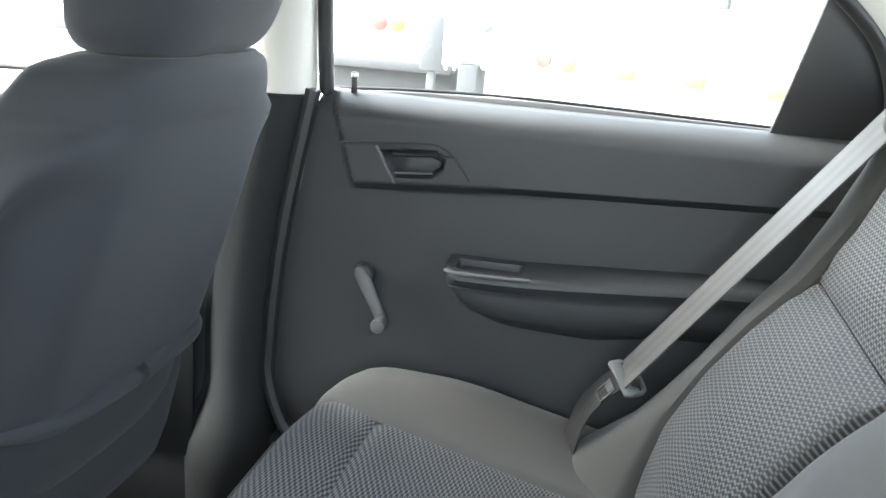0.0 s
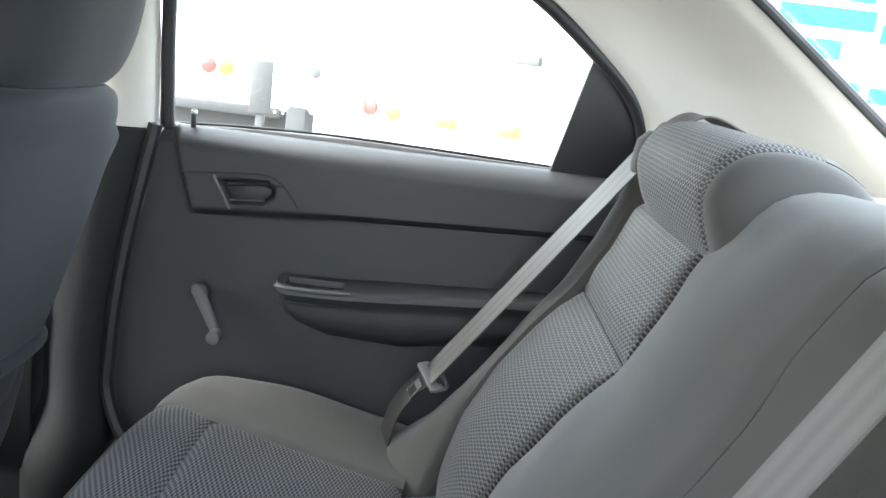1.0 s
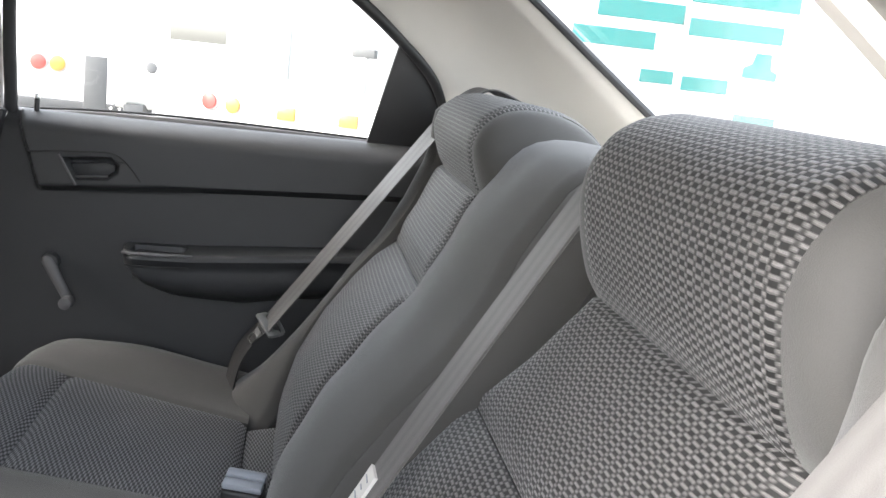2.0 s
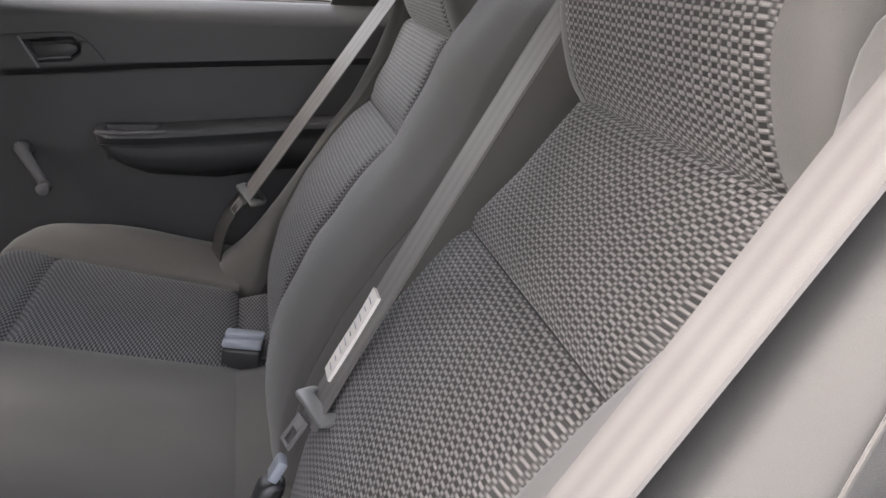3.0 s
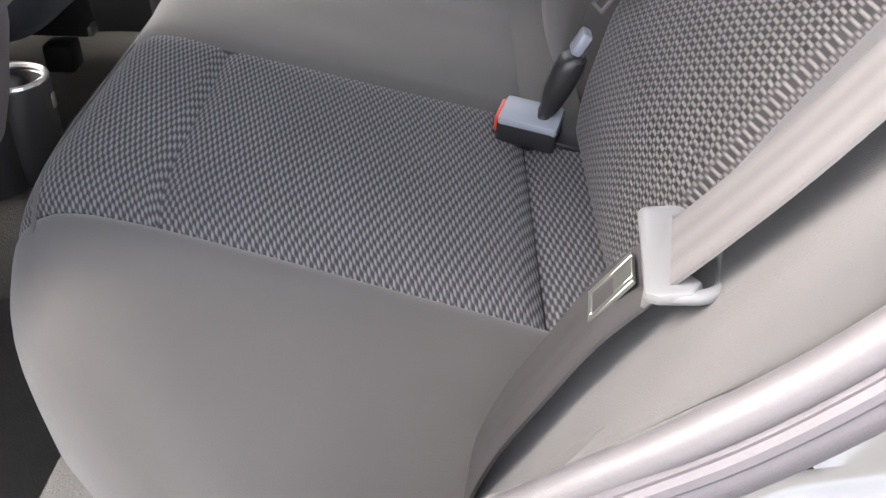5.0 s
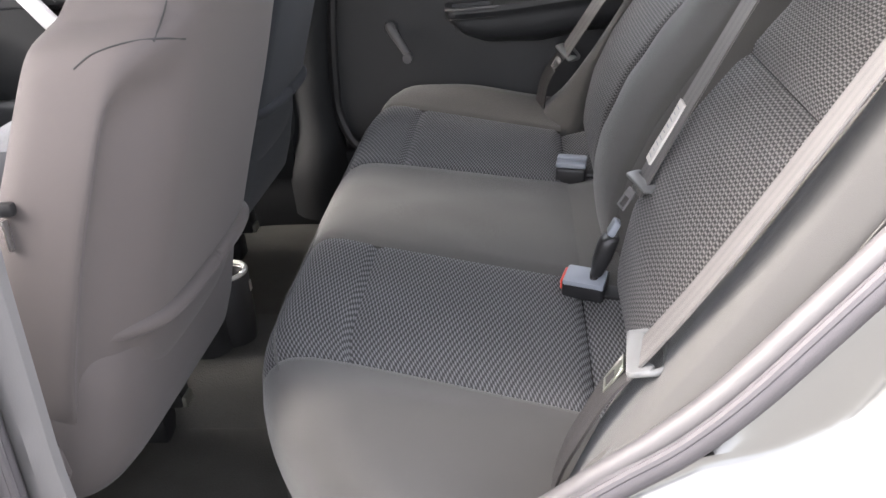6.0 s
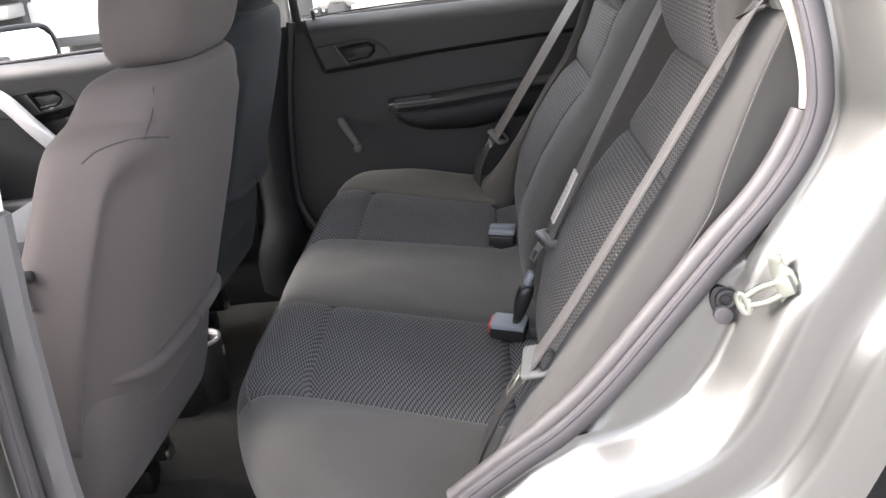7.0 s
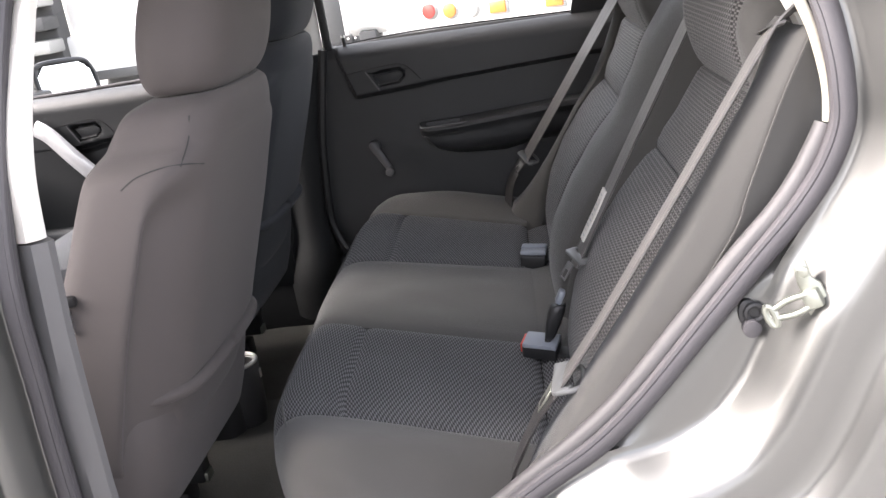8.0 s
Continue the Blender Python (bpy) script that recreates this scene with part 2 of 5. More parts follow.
def smooth_line(pts, n=6):
    """A Catmull-Rom line through the points."""
    p = [Vector(q) for q in pts]
    p = [p[0] * 2 - p[1]] + p + [p[-1] * 2 - p[-2]]
    out = []
    for i in range(1, len(p) - 2):
        for k in range(n):
            t = k / n
            a, b, c, d = p[i - 1], p[i], p[i + 1], p[i + 2]
            out.append(0.5 * ((2 * b) + (c - a) * t + (2 * a - 5 * b + 4 * c - d) * t * t + (3 * b - a - 3 * c + d) * t ** 3))
    out.append(p[-2])
    return out


def loft(rings, closed=True, caps=True, bm=None):
    """Joins rings of equal counts into a skin."""
    bm = bm or bmesh.new()
    vs = [[bm.verts.new(p) for p in ring] for ring in rings]
    n = len(rings[0])
    for a, b in zip(vs, vs[1:]):
        for k in range(n if closed else n - 1):
            bm.faces.new((a[k], a[(k + 1) % n], b[(k + 1) % n], b[k]))
    if caps and closed:
        bm.faces.new(vs[0][::-1])
        bm.faces.new(vs[-1])
    return bm


def tube(pts, r, seg=10, n=6, flat=1.0, up=(0, 1, 0), bm=None):
    """A round or flattened tube along a smooth line."""
    line = smooth_line(pts, n) if n > 1 else [Vector(p) for p in pts]
    rings = []
    for i, p in enumerate(line):
        d = (line[min(i + 1, len(line) - 1)] - line[max(i - 1, 0)]).normalized()
        a = d.cross(Vector(up))
        a = a.normalized() if a.length > 1e-6 else Vector((1, 0, 0))
        b = a.cross(d)
        rings.append([p + (a * math.cos(2 * math.pi * k / seg) + b * math.sin(2 * math.pi * k / seg) * flat) * r for k in range(seg)])
    return loft(rings, bm=bm)


def ribbon(pts, across, width, thick=0.0016, n=8, ribs=True, bm=None):
    """Woven webbing along a smooth line; across: the way of its width, one for all or one for each point."""
    bm = bm or bmesh.new()
    uvl = bm.loops.layers.uv.new("UVMap")
    line = smooth_line(pts, n)
    ways = [Vector(a) for a in (across if isinstance(across[0], (tuple, list)) else [across] * len(pts))]
    rings = []
    for i, p in enumerate(line):
        d = (line[min(i + 1, len(line) - 1)] - line[max(i - 1, 0)]).normalized()
        f = min(i / n, len(ways) - 1.0001)
        w = ways[int(f)].lerp(ways[int(f) + 1], f - int(f)) if len(ways) > 1 else ways[0]
        w = (w - d * w.dot(d)).normalized()
        up = w.cross(d)
        top, k = [], 14
        for j in range(k + 1):
            s = j / k - 0.5
            h = thick * (0.7 + (0.5 * math.sin(j * math.pi / 2) ** 2 if ribs else 0.3)) * (0.3 if j in (0, k) else 1)
            top.append(p + w * s * width + up * h)
        rings.append(top + [p + w * 0.5 * width - up * thick, p - w * 0.5 * width - up * thick])
    loft(rings, bm=bm)
    size = len(rings[0])
    bm.verts.index_update()
    for f in bm.faces:
        for lo in f.loops:
            i, j = divmod(lo.vert.index, size)
            lo[uvl].uv = (j / 14 if j <= 14 else (1.0 if j == 15 else 0.0), i * 0.02)
    return bm


def rbox(size, at, bevel=0.004, seg=2, turn=None, bm=None):
    """A box with rounded edges; turn: a 3x3 turn about its middle."""
    own = bmesh.new()
    bmesh.ops.create_cube(own, size=1)
    bmesh.ops.scale(own, vec=size, verts=own.verts)
    if bevel:
        bmesh.ops.bevel(own, geom=own.edges[:], offset=bevel, segments=seg, profile=0.5, affect="EDGES", clamp_overlap=True)
    m = Matrix.Translation(at) @ (turn.to_4x4() if turn else Matrix())
    bmesh.ops.transform(own, matrix=m, verts=own.verts)
    return joined(own, bm)


def joined(own, bm):
    if bm is None:
        return own
    me = bpy.data.meshes.new("join")
    own.to_mesh(me)
    own.free()
    bm.from_mesh(me)
    bpy.data.meshes.remove(me)
    return bm


def prism(poly, origin, ex, ey, depth, bevel=0.0, seg=2, bm=None):
    """A plate: the outline poly in the axes ex, ey from origin, depth metres thick along ex x ey."""
    own = bmesh.new()
    ex, ey, o = Vector(ex), Vector(ey), Vector(origin)
    n = ex.cross(ey)
    a = [own.verts.new(o + ex * x + ey * y) for x, y in poly]
    b = [own.verts.new(o + ex * x + ey * y + n * depth) for x, y in poly]
    k = len(poly)
    own.faces.new(a[::-1])
    own.faces.new(b)
    for i in range(k):
        own.faces.new((a[i], a[(i + 1) % k], b[(i + 1) % k], b[i]))
    if bevel:
        bmesh.ops.recalc_face_normals(own, faces=own.faces)
        bmesh.ops.bevel(own, geom=own.edges[:], offset=bevel, segments=seg, profile=0.5, affect="EDGES", clamp_overlap=True)
    return joined(own, bm)


def disc(at, axis, r, depth, seg=24, bevel=0.0, bm=None):
    axis = Vector(axis).normalized()
    a = axis.orthogonal().normalized()
    b = axis.cross(a)
    return prism([(r * math.cos(2 * math.pi * k / seg), r * math.sin(2 * math.pi * k / seg)) for k in range(seg)], at, a, b, depth, bevel, bm=bm)


def ring_xy(cx, cy, z, hx, hy, power=4.0, n=40):
    """A rounded rectangle at height z."""
    out = []
    for k in range(n):
        c, s = math.cos(2 * math.pi * k / n), math.sin(2 * math.pi * k / n)
        out.append(Vector((cx + hx * math.copysign(abs(c) ** (2 / power), c), cy + hy * math.copysign(abs(s) ** (2 / power), s), z)))
    return out


# ---- the large structure ----
def sheet(x0, x1, y0, y1, nx, ny, height):
    bm = bmesh.new()
    vs = [[bm.verts.new((x, y, height(x, y))) for y in np.linspace(y0, y1, ny + 1)] for x in np.linspace(x0, x1, nx + 1)]
    for i in range(nx):
        for j in range(ny):
            bm.faces.new((vs[i][j], vs[i + 1][j], vs[i + 1][j + 1], vs[i][j + 1]))
    return bm


tagged(part("ground", sheet(-300, 300, -300, 300, 60, 60, lambda x, y: 0.0), ASPHALT), "pale concrete yard under the parked vehicles", "ground", kind="structure")

FLOOR_Z = 0.33


def floor_height(x, y):
    tunnel = 0.10 * step(0.15, 0.07, abs(y))
    lump = 0.006 * noise.noise((x * 9, y * 9, 0))
    return FLOOR_Z + tunnel + lump


floor_bm = sheet(-1.6, 0.1, -0.69, 0.69, 70, 60, floor_height)
bmesh.ops.solidify(floor_bm, geom=floor_bm.faces[:], thickness=0.03)
tagged(part("floor", floor_bm, CARPET), "worn black carpet floor of the car with a raised tunnel", "car floor", kind="structure")

# Headliner, roof and rear closing panels.
def lining(x, y):
    return 1.388 - 0.055 * abs(y / 0.60) ** 3 - 0.02 * max(0, (x - 0.0) / 0.24) ** 2 - 0.05 * max(0, (-x - 0.6) / 0.4) ** 2


bm = sheet(-1.2, 0.24, -0.60, 0.60, 24, 20, lining)
for v in bm.verts:
    v.co.y *= 1 - 0.18 * step(-0.15, 0.24, v.co.x)
    v.co.z = lining(v.co.x, v.co.y)
bmesh.ops.solidify(bm, geom=bm.faces[:], thickness=-0.012)
tagged(part("ceiling", bm, LINING), "cream cloth headliner of the car roof", "headliner", kind="structure")
bm = sheet(-1.25, 0.33, -0.66, 0.66, 20, 20, lambda x, y: 1.435 - 0.10 * abs(y / 0.66) ** 3 - 0.07 * max(0, (x - 0.0) / 0.33) ** 2 - 0.06 * max(0, (-x - 0.6) / 0.45) ** 2)
bmesh.ops.solidify(bm, geom=bm.faces[:], thickness=-0.012)
tagged(part("roof", bm, PAINT), "silver painted roof skin of the car", "car roof", kind="structure")
bm = rbox((0.05, 1.40, 0.72), (0.55, 0, 0.70), 0.005)
tagged(part("wall_rear", bm, PLASTIC_BLACK), "dark panel behind the rear seat", "panel", kind="structure")
bm = rbox((0.42, 1.24, 0.02), (0.545, 0, 1.062), 0.004)
tagged(part("parcel_shelf", bm, TRIM), "pale moulded shelf behind the rear backrest", "shelf", kind="structure")
bm = prism([(-1.42, 0.34), (-1.44, 0.60), (-1.36, 0.72), (-1.38, 0.88), (-1.46, 0.96), (-2.05, 0.96), (-2.05, 0.34)], (0, 0.69, 0), (1, 0, 0), (0, 0, 1), 1.38, 0.02)
tagged(part("dashboard", bm, PLASTIC), "plain dark dashboard closing the cabin", "dashboard", kind="structure")
windscreen = thing("window_front", (-1.6, 0, 0.97), "clear sloping windscreen between slim front pillars", "car window", kind="structure")
bm = bmesh.new()
loft([[Vector((x - 0.06 * (1 - (s / 0.5) ** 2), s * w, z)) for s in np.linspace(-0.5, 0.5, 13)] for x, z, w in ((-1.16, 1.34, 1.12), (-1.55, 1.16, 1.24), (-1.98, 0.95, 1.36))], closed=False, bm=bm)
bmesh.ops.solidify(bm, geom=bm.faces[:], thickness=0.005)
pane = part("pane", bm, GLASS, windscreen)
pane.visible_shadow = False
for s in (1, -1):
    part("front_pillar", tube([(-1.05, s * 0.58, 1.33), (-1.25, s * 0.60, 1.29), (-1.60, s * 0.64, 1.13), (-1.98, s * 0.69, 0.94)], 0.035, 10), TRIM, windscreen)
bm = rbox((0.5, 1.30, 0.22), (-0.05, 0.0, 0.44), 0.03)
tagged(part("seat_pan", bm, CARPET), "carpeted pan under the rear cushion", "seat pan", kind="structure")

# Rear window: pane between the two rear pillars, with its dark gasket.
REAR_EDGE = [(0.27, 0.50, 1.337), (0.337, 0.505, 1.297), (0.465, 0.51, 1.203), (0.612, 0.515, 1.095), (0.66, 0.515, 1.062)]
rear_window = thing("window_rear", (0.62, 0, 1.09), "clear sloping rear window with a black gasket", "car window", kind="structure")
bm = bmesh.new()
line = smooth_line(REAR_EDGE, 4)
loft([[Vector((p.x + 0.03 + 0.05 * (1 - (s / 0.5) ** 2), s * p.y / 0.5, p.z + 0.01)) for s in np.linspace(-0.5, 0.5, 13)] for p in line], closed=False, bm=bm)
bmesh.ops.solidify(bm, geom=bm.faces[:], thickness=0.004)
pane = part("pane", bm, GLASS, rear_window)
pane.visible_shadow = False
for s in (1, -1):
    part("gasket", tube([(x + 0.02, s * (y - 0.002), z + 0.004) for x, y, z in REAR_EDGE], 0.007, 8), PLASTIC_BLACK, rear_window)

# Rear pillars with cream trim, far and near.
DOOR_EDGE = [(-0.05, 0.60, 1.335), (0.03, 0.63, 1.312), (0.10, 0.655, 1.278), (0.182, 0.665, 1.218), (0.251, 0.675, 1.157), (0.282, 0.685, 1.094), (0.30, 0.695, 1.03), (0.31, 0.70, 0.97)]
REAR_SIDE = [(0.20, 0.49, 1.37), (0.235, 0.495, 1.355), (0.27, 0.50, 1.337), (0.337, 0.505, 1.297), (0.465, 0.51, 1.203), (0.57, 0.515, 1.125), (0.64, 0.52, 1.075), (0.66, 0.53, 1.00)]


def rear_pillar(s):
    a, b = smooth_line(DOOR_EDGE, 5), smooth_line(REAR_SIDE, 5)

    def P(u, v):
        k = v * (len(a) - 1)
        i = min(int(k), len(a) - 2)
        p, q = a[i].lerp(a[i + 1], k - i), b[i].lerp(b[i + 1], k - i)
        r = p.lerp(q, u)
        bow = math.sin(math.pi * u) * 0.045
        if s < 0:
            return (r.x + 0.025 * (1 - u), s * (r.y - 0.035 * (1 - u) + 0.2 * bow), r.z)
        return (r.x + bow * 0.4, s * (r.y + bow), r.z + bow * 0.25)

    return patch(P, 16, 40, r=0.018, depth=0.012, back=0.02, out=(0, -s, -0.1))


tagged(part("pillar_rear", rear_pillar(1), TRIM), "cream plastic trim of the far rear pillar", "pillar trim", kind="structure")
tagged(part("pillar_rear", rear_pillar(-1), TRIM), "cream plastic trim of the rear pillar beside the open door", "pillar trim", kind="structure")

# Far pillar between the doors: dark below, cream above, a flared foot.
FAR_EDGE_Z, FAR_EDGE_X = [0.36, 0.54, 0.60, 0.66, 0.75, 0.85, 0.95, 1.035, 1.21, 1.34], [-0.490, -0.495, -0.500, -0.500, -0.494, -0.481, -0.462, -0.445, -0.438, -0.425]


def far_pillar(z0, z1, flare):
    rings = []
    for z in np.linspace(z0, z1, 24):
        xr = lerp(FAR_EDGE_Z, FAR_EDGE_X, z) - 0.009
        f = flare * step(0.60, 0.44, z)
        lean = 0.09 * step(1.03, 1.40, z)
        w = 0.10 + 0.06 * f
        ring = []
        for k in range(13):
            u = k / 12
            ring.append(Vector((xr - w * u + 0.015 * f * (1 - u), 0.70 - lean - (0.03 + 0.03 * f) * math.sin(math.pi * min(1, u * 1.15)) ** 0.6, z)))
        ring += [Vector((xr - w, 0.73 - lean, z)), Vector((xr, 0.73 - lean, z))]
        rings.append(ring)
    return loft(rings)


far_b = thing("pillar_far", (-0.5, 0.70, FLOOR_Z), "middle pillar with dark lower and cream upper trim", "pillar trim", kind="structure")
part("lower_trim", far_pillar(0.36, 1.025, 1.0), PLASTIC_DEEP, far_b, "darker plastic lower trim")
part("upper_trim", far_pillar(1.028, 1.36, 0.0), TRIM, far_b, "cream plastic upper trim")

# Far body skin outside the doors.
bm = rbox((3.0, 0.02, 0.72), (-0.3, 0.83, 0.62), 0.008)
tagged(part("body_side_far", bm, PAINT), "silver painted door skins of the far side", "car body", kind="structure")
bm = rbox((3.0, 0.12, 0.23), (-0.3, 0.75, 0.40), 0.018, 3)
tagged(part("sill_far", bm, PLASTIC_DEEP), "dark plastic sill trim of the far side", "car body", kind="structure")

# Near door opening: rubber seal all round, painted flange stepping out to the outer skin.
OPENING = [(-0.10, 1.335), (0.06, 1.305), (0.19, 1.252), (0.265, 1.212), (0.298, 1.186), (0.318, 1.141), (0.3255, 1.098), (0.328, 1.064), (0.327, 1.033), (0.313, 0.996), (0.287, 0.957), (0.250, 0.915),
           (0.197, 0.853), (0.134, 0.780), (0.085, 0.734), (0.035, 0.700), (-0.02, 0.660), (-0.08, 0.61), (-0.13, 0.55), (-0.175, 0.46), (-0.24, 0.415), (-0.36, 0.405), (-0.455, 0.44),
           (-0.487, 0.53), (-0.489, 0.70), (-0.487, 0.84), (-0.476, 1.02), (-0.450, 1.229), (-0.41, 1.315), (-0.27, 1.34)]


def opening_y(z):
    """The opening leans inwards above the waist."""
    return -0.708 + 0.10 * step(1.05, 1.36, z)


loop = smooth_line([(x, opening_y(z), z) for x, z in OPENING + OPENING[:1]], 5)
seal = thing("door_seal", (0.1, -0.71, 0.77), "grey rubber seal round the open rear doorway", "door seal")
part("bulb", tube([(p.x, p.y - 0.012, p.z) for p in loop], 0.0120, 10, 1), RUBBER, seal)
mid = Vector((-0.1, 0, 0.85))


def outward(i):
    a, b = loop[(i - 1) % (len(loop) - 1)], loop[(i + 1) % (len(loop) - 1)]
    d = (b - a)
    n = Vector((d.z, 0, -d.x)).normalized()
    return n if n.dot(loop[i] - mid) > 0 or abs(n.dot(loop[i] - mid)) < 1e-6 else -n


ways = [outward(i) for i in range(len(loop) - 1)]
ways = [sum((ways[(i + k) % len(ways)] for k in range(-4, 5)), Vector()).normalized() for i in range(len(ways))]
part("lip", tube([p + ways[i % len(ways)] * -0.0075 + Vector((0, -0.018, 0)) for i, p in enumerate(loop)], 0.0045, 8, 1), RUBBER, seal)
def flange(z):
    """How wide the flat flange beside the seal is: broad where the buffer sits."""
    return lerp([0.70, 0.735, 0.765, 0.80, 0.84, 0.88, 0.92, 0.97, 1.05], [0.014, 0.020, 0.046, 0.062, 0.057, 0.042, 0.026, 0.016, 0.014], z)


STEPS = [(0, -0.004, 0.012), (0, 0.006, 0.0), (0, 0.012, -0.006), (0.5, 0.004, -0.010), (1, -0.008, -0.013), (1, -0.002, -0.013), (1, 0.003, -0.016), (1, 0.008, -0.024), (1, 0.014, -0.036), (1, 0.024, -0.052), (1, 0.033, -0.066),
         (1, 0.040, -0.073), (1, 0.048, -0.076), (1, 0.070, -0.078), (1, 0.084, -0.080), (1, 0.092, -0.086), (1, 0.099, -0.097), (1, 0.110, -0.104), (1, 0.150, -0.114)]
bm = bmesh.new()
rings = []
for i in range(len(loop) - 1):
    p = loop[i]
    rear = step(-0.30, 0.05, p.x)
    wide = 0.62 + 0.38 * rear - 0.25 * step(1.1, 1.3, p.z)
    base = 0.016 + (flange(p.z) - 0.016) * rear
    rings.append([p + ways[i] * (f * base + o * wide) + Vector((0, dy * (0.75 + 0.25 * rear), 0)) for f, o, dy in STEPS])
rings.append(rings[0])
loft(rings, closed=False, bm=bm)
bmesh.ops.remove_doubles(bm, verts=bm.verts, dist=1e-5)
bmesh.ops.subdivide_edges(bm, edges=[e for e in bm.edges if e.calc_length() > 0.05], cuts=1)
near_body = tagged(part("body_side_near", bm, PAINT), "silver painted door frame with stepped flanges", "car body", kind="structure")

# Striker and buffer on the painted flange.
striker = thing("door_striker", (0.27, -0.75, 0.895), "zinc-plated door striker bolted to the painted frame", "door striker")
ex, ey = Vector((0.83, -0.35, 0.43)).normalized(), Vector((-0.35, 0.25, 0.90)).normalized()
ey = (ey - ex * ey.dot(ex)).normalized()
c = Vector((0.290, -0.757, 0.888))
nrm = ex.cross(ey)
part("plate", prism([(-0.011, -0.033), (0.002, -0.034), (0.005, -0.018), (0.011, -0.010), (0.011, 0.010), (0.006, 0.018), (0.008, 0.034), (-0.004, 0.033), (-0.008, 0.016), (-0.009, 0.0), (-0.011, -0.016)], c, ex, ey, 0.004, 0.0012), ZINC, striker)
for k, o in ((-0.025, -0.004), (0.025, 0.002)):
    part("bolt", disc(c + ey * k + ex * o, nrm, 0.0060, 0.007, 6, 0.0012), ZINC, striker)
part("block", rbox((0.016, 0.018, 0.012), c + nrm * 0.008, 0.003, 2, Matrix((ex, ey, nrm)).transposed()), ZINC, striker)
for k in (0.006, -0.005):
    part("bar", tube([c + ey * k + nrm * 0.010, c + ey * k * 1.3 + nrm * 0.014 - ex * 0.018, c + ey * k * 0.7 - ex * 0.036 + nrm * 0.016], 0.0030, 10), ZINC, striker)
part("tip", tube([c - ex * 0.038 + nrm * 0.016 + ey * 0.010 * math.cos(a) + ex * 0.004 * math.sin(a) for a in np.linspace(0, 2 * math.pi, 14)], 0.0032, 8, 1), ZINC, striker)

buffer = thing("rubber_buffer", (0.232, -0.722, 0.85), "black rubber door buffer with a socket on the painted frame", "door buffer")
part("foot", prism([(0.0115 * math.cos(a), 0.020 * math.sin(a)) for a in np.linspace(0, 2 * math.pi, 24, endpoint=False)], (0.242, -0.716, 0.857), (0.94, 0, 0.34), (-0.34, 0, 0.94), 0.007, 0.002), PLASTIC_BLACK, buffer)
part("nub", disc((0.240, -0.722, 0.849), (0, -1, 0), 0.0088, 0.010, 20, 0.003), RUBBER, buffer)
part("socket", tube([(0.244 + 0.008 * math.cos(a), -0.724, 0.863 + 0.008 * math.sin(a)) for a in np.linspace(0, 2 * math.pi, 16)], 0.003, 8, 1), PLASTIC_BLACK, buffer)

# Near pillar trims inside the seal, cream above and grey below.
def near_trim(z0, z1, xa, xb):
    rings = []
    for z in np.linspace(z0, z1, 20):
        y = opening_y(z)
        l, r = xa(z), xb(z)
        ring = [Vector((l - 0.02, y + 0.005, z)), Vector((l, y - 0.004, z)), Vector((l + 0.3 * (r - l), y - 0.006, z)), Vector((l + 0.7 * (r - l), y + 0.0, z)), Vector((r - 0.004, y + 0.002, z)), Vector((r - 0.001, y + 0.010, z)), Vector((r - 0.045, y + 0.055, z)), Vector((l - 0.05, y + 0.06, z))]
        rings.append(ring)
    return loft(rings)


near_b = thing("pillar_near", (-0.44, -0.70, 0.45), "middle pillar trim, cream above and grey below", "pillar trim", kind="structure")
part("upper_trim", near_trim(1.012, 1.33, lambda z: lerp([1.0, 1.23, 1.33], [-0.465, -0.437, -0.40], z), lambda z: lerp([1.0, 1.125, 1.23, 1.33], [-0.443, -0.431, -0.421, -0.397], z)), TRIM, near_b, "cream plastic upper trim")
part("lower_trim", near_trim(0.42, 1.009, lambda z: lerp([0.42, 0.84, 1.02], [-0.474, -0.475, -0.460], z), lambda z: lerp([0.42, 0.71, 0.9, 1.02], [-0.428, -0.447, -0.443, -0.434], z)), PLASTIC_LIGHT, near_b, "grey plastic lower trim")

# Edge of the cream rear trim along the seal, ending above the waist.
tagged(part("trim_edge", tube([(0.215, -0.665, 1.225), (0.262, -0.682, 1.196), (0.287, -0.692, 1.172), (0.299, -0.698, 1.143), (0.309, -0.70, 1.117), (0.317, -0.70, 1.086), (0.321, -0.70, 1.060), (0.321, -0.70, 1.033)], 0.0052, 10), CREAM), "cream plastic trim edge beside the door seal", "trim", kind="structure")
tagged(part("trim_edge", tube([(0.318, -0.702, 1.030), (0.307, -0.706, 1.010), (0.290, -0.709, 0.982), (0.268, -0.710, 0.953), (0.235, -0.711, 0.918), (0.178, -0.711, 0.851), (0.115, -0.711, 0.779), (0.068, -0.711, 0.737), (0.022, -0.710, 0.702), (-0.04, -0.706, 0.652)], 0.0105, 12), RUBBER_PALE), "grey plastic trim edge beside the door seal", "trim", kind="structure")

# Sill below the doorway.
bm = rbox((1.0, 0.10, 0.03), (-0.3, -0.69, 0.392), 0.01)
tagged(part("sill_near", bm, PLASTIC), "dark plastic sill plate of the open doorway", "sill", kind="structure")

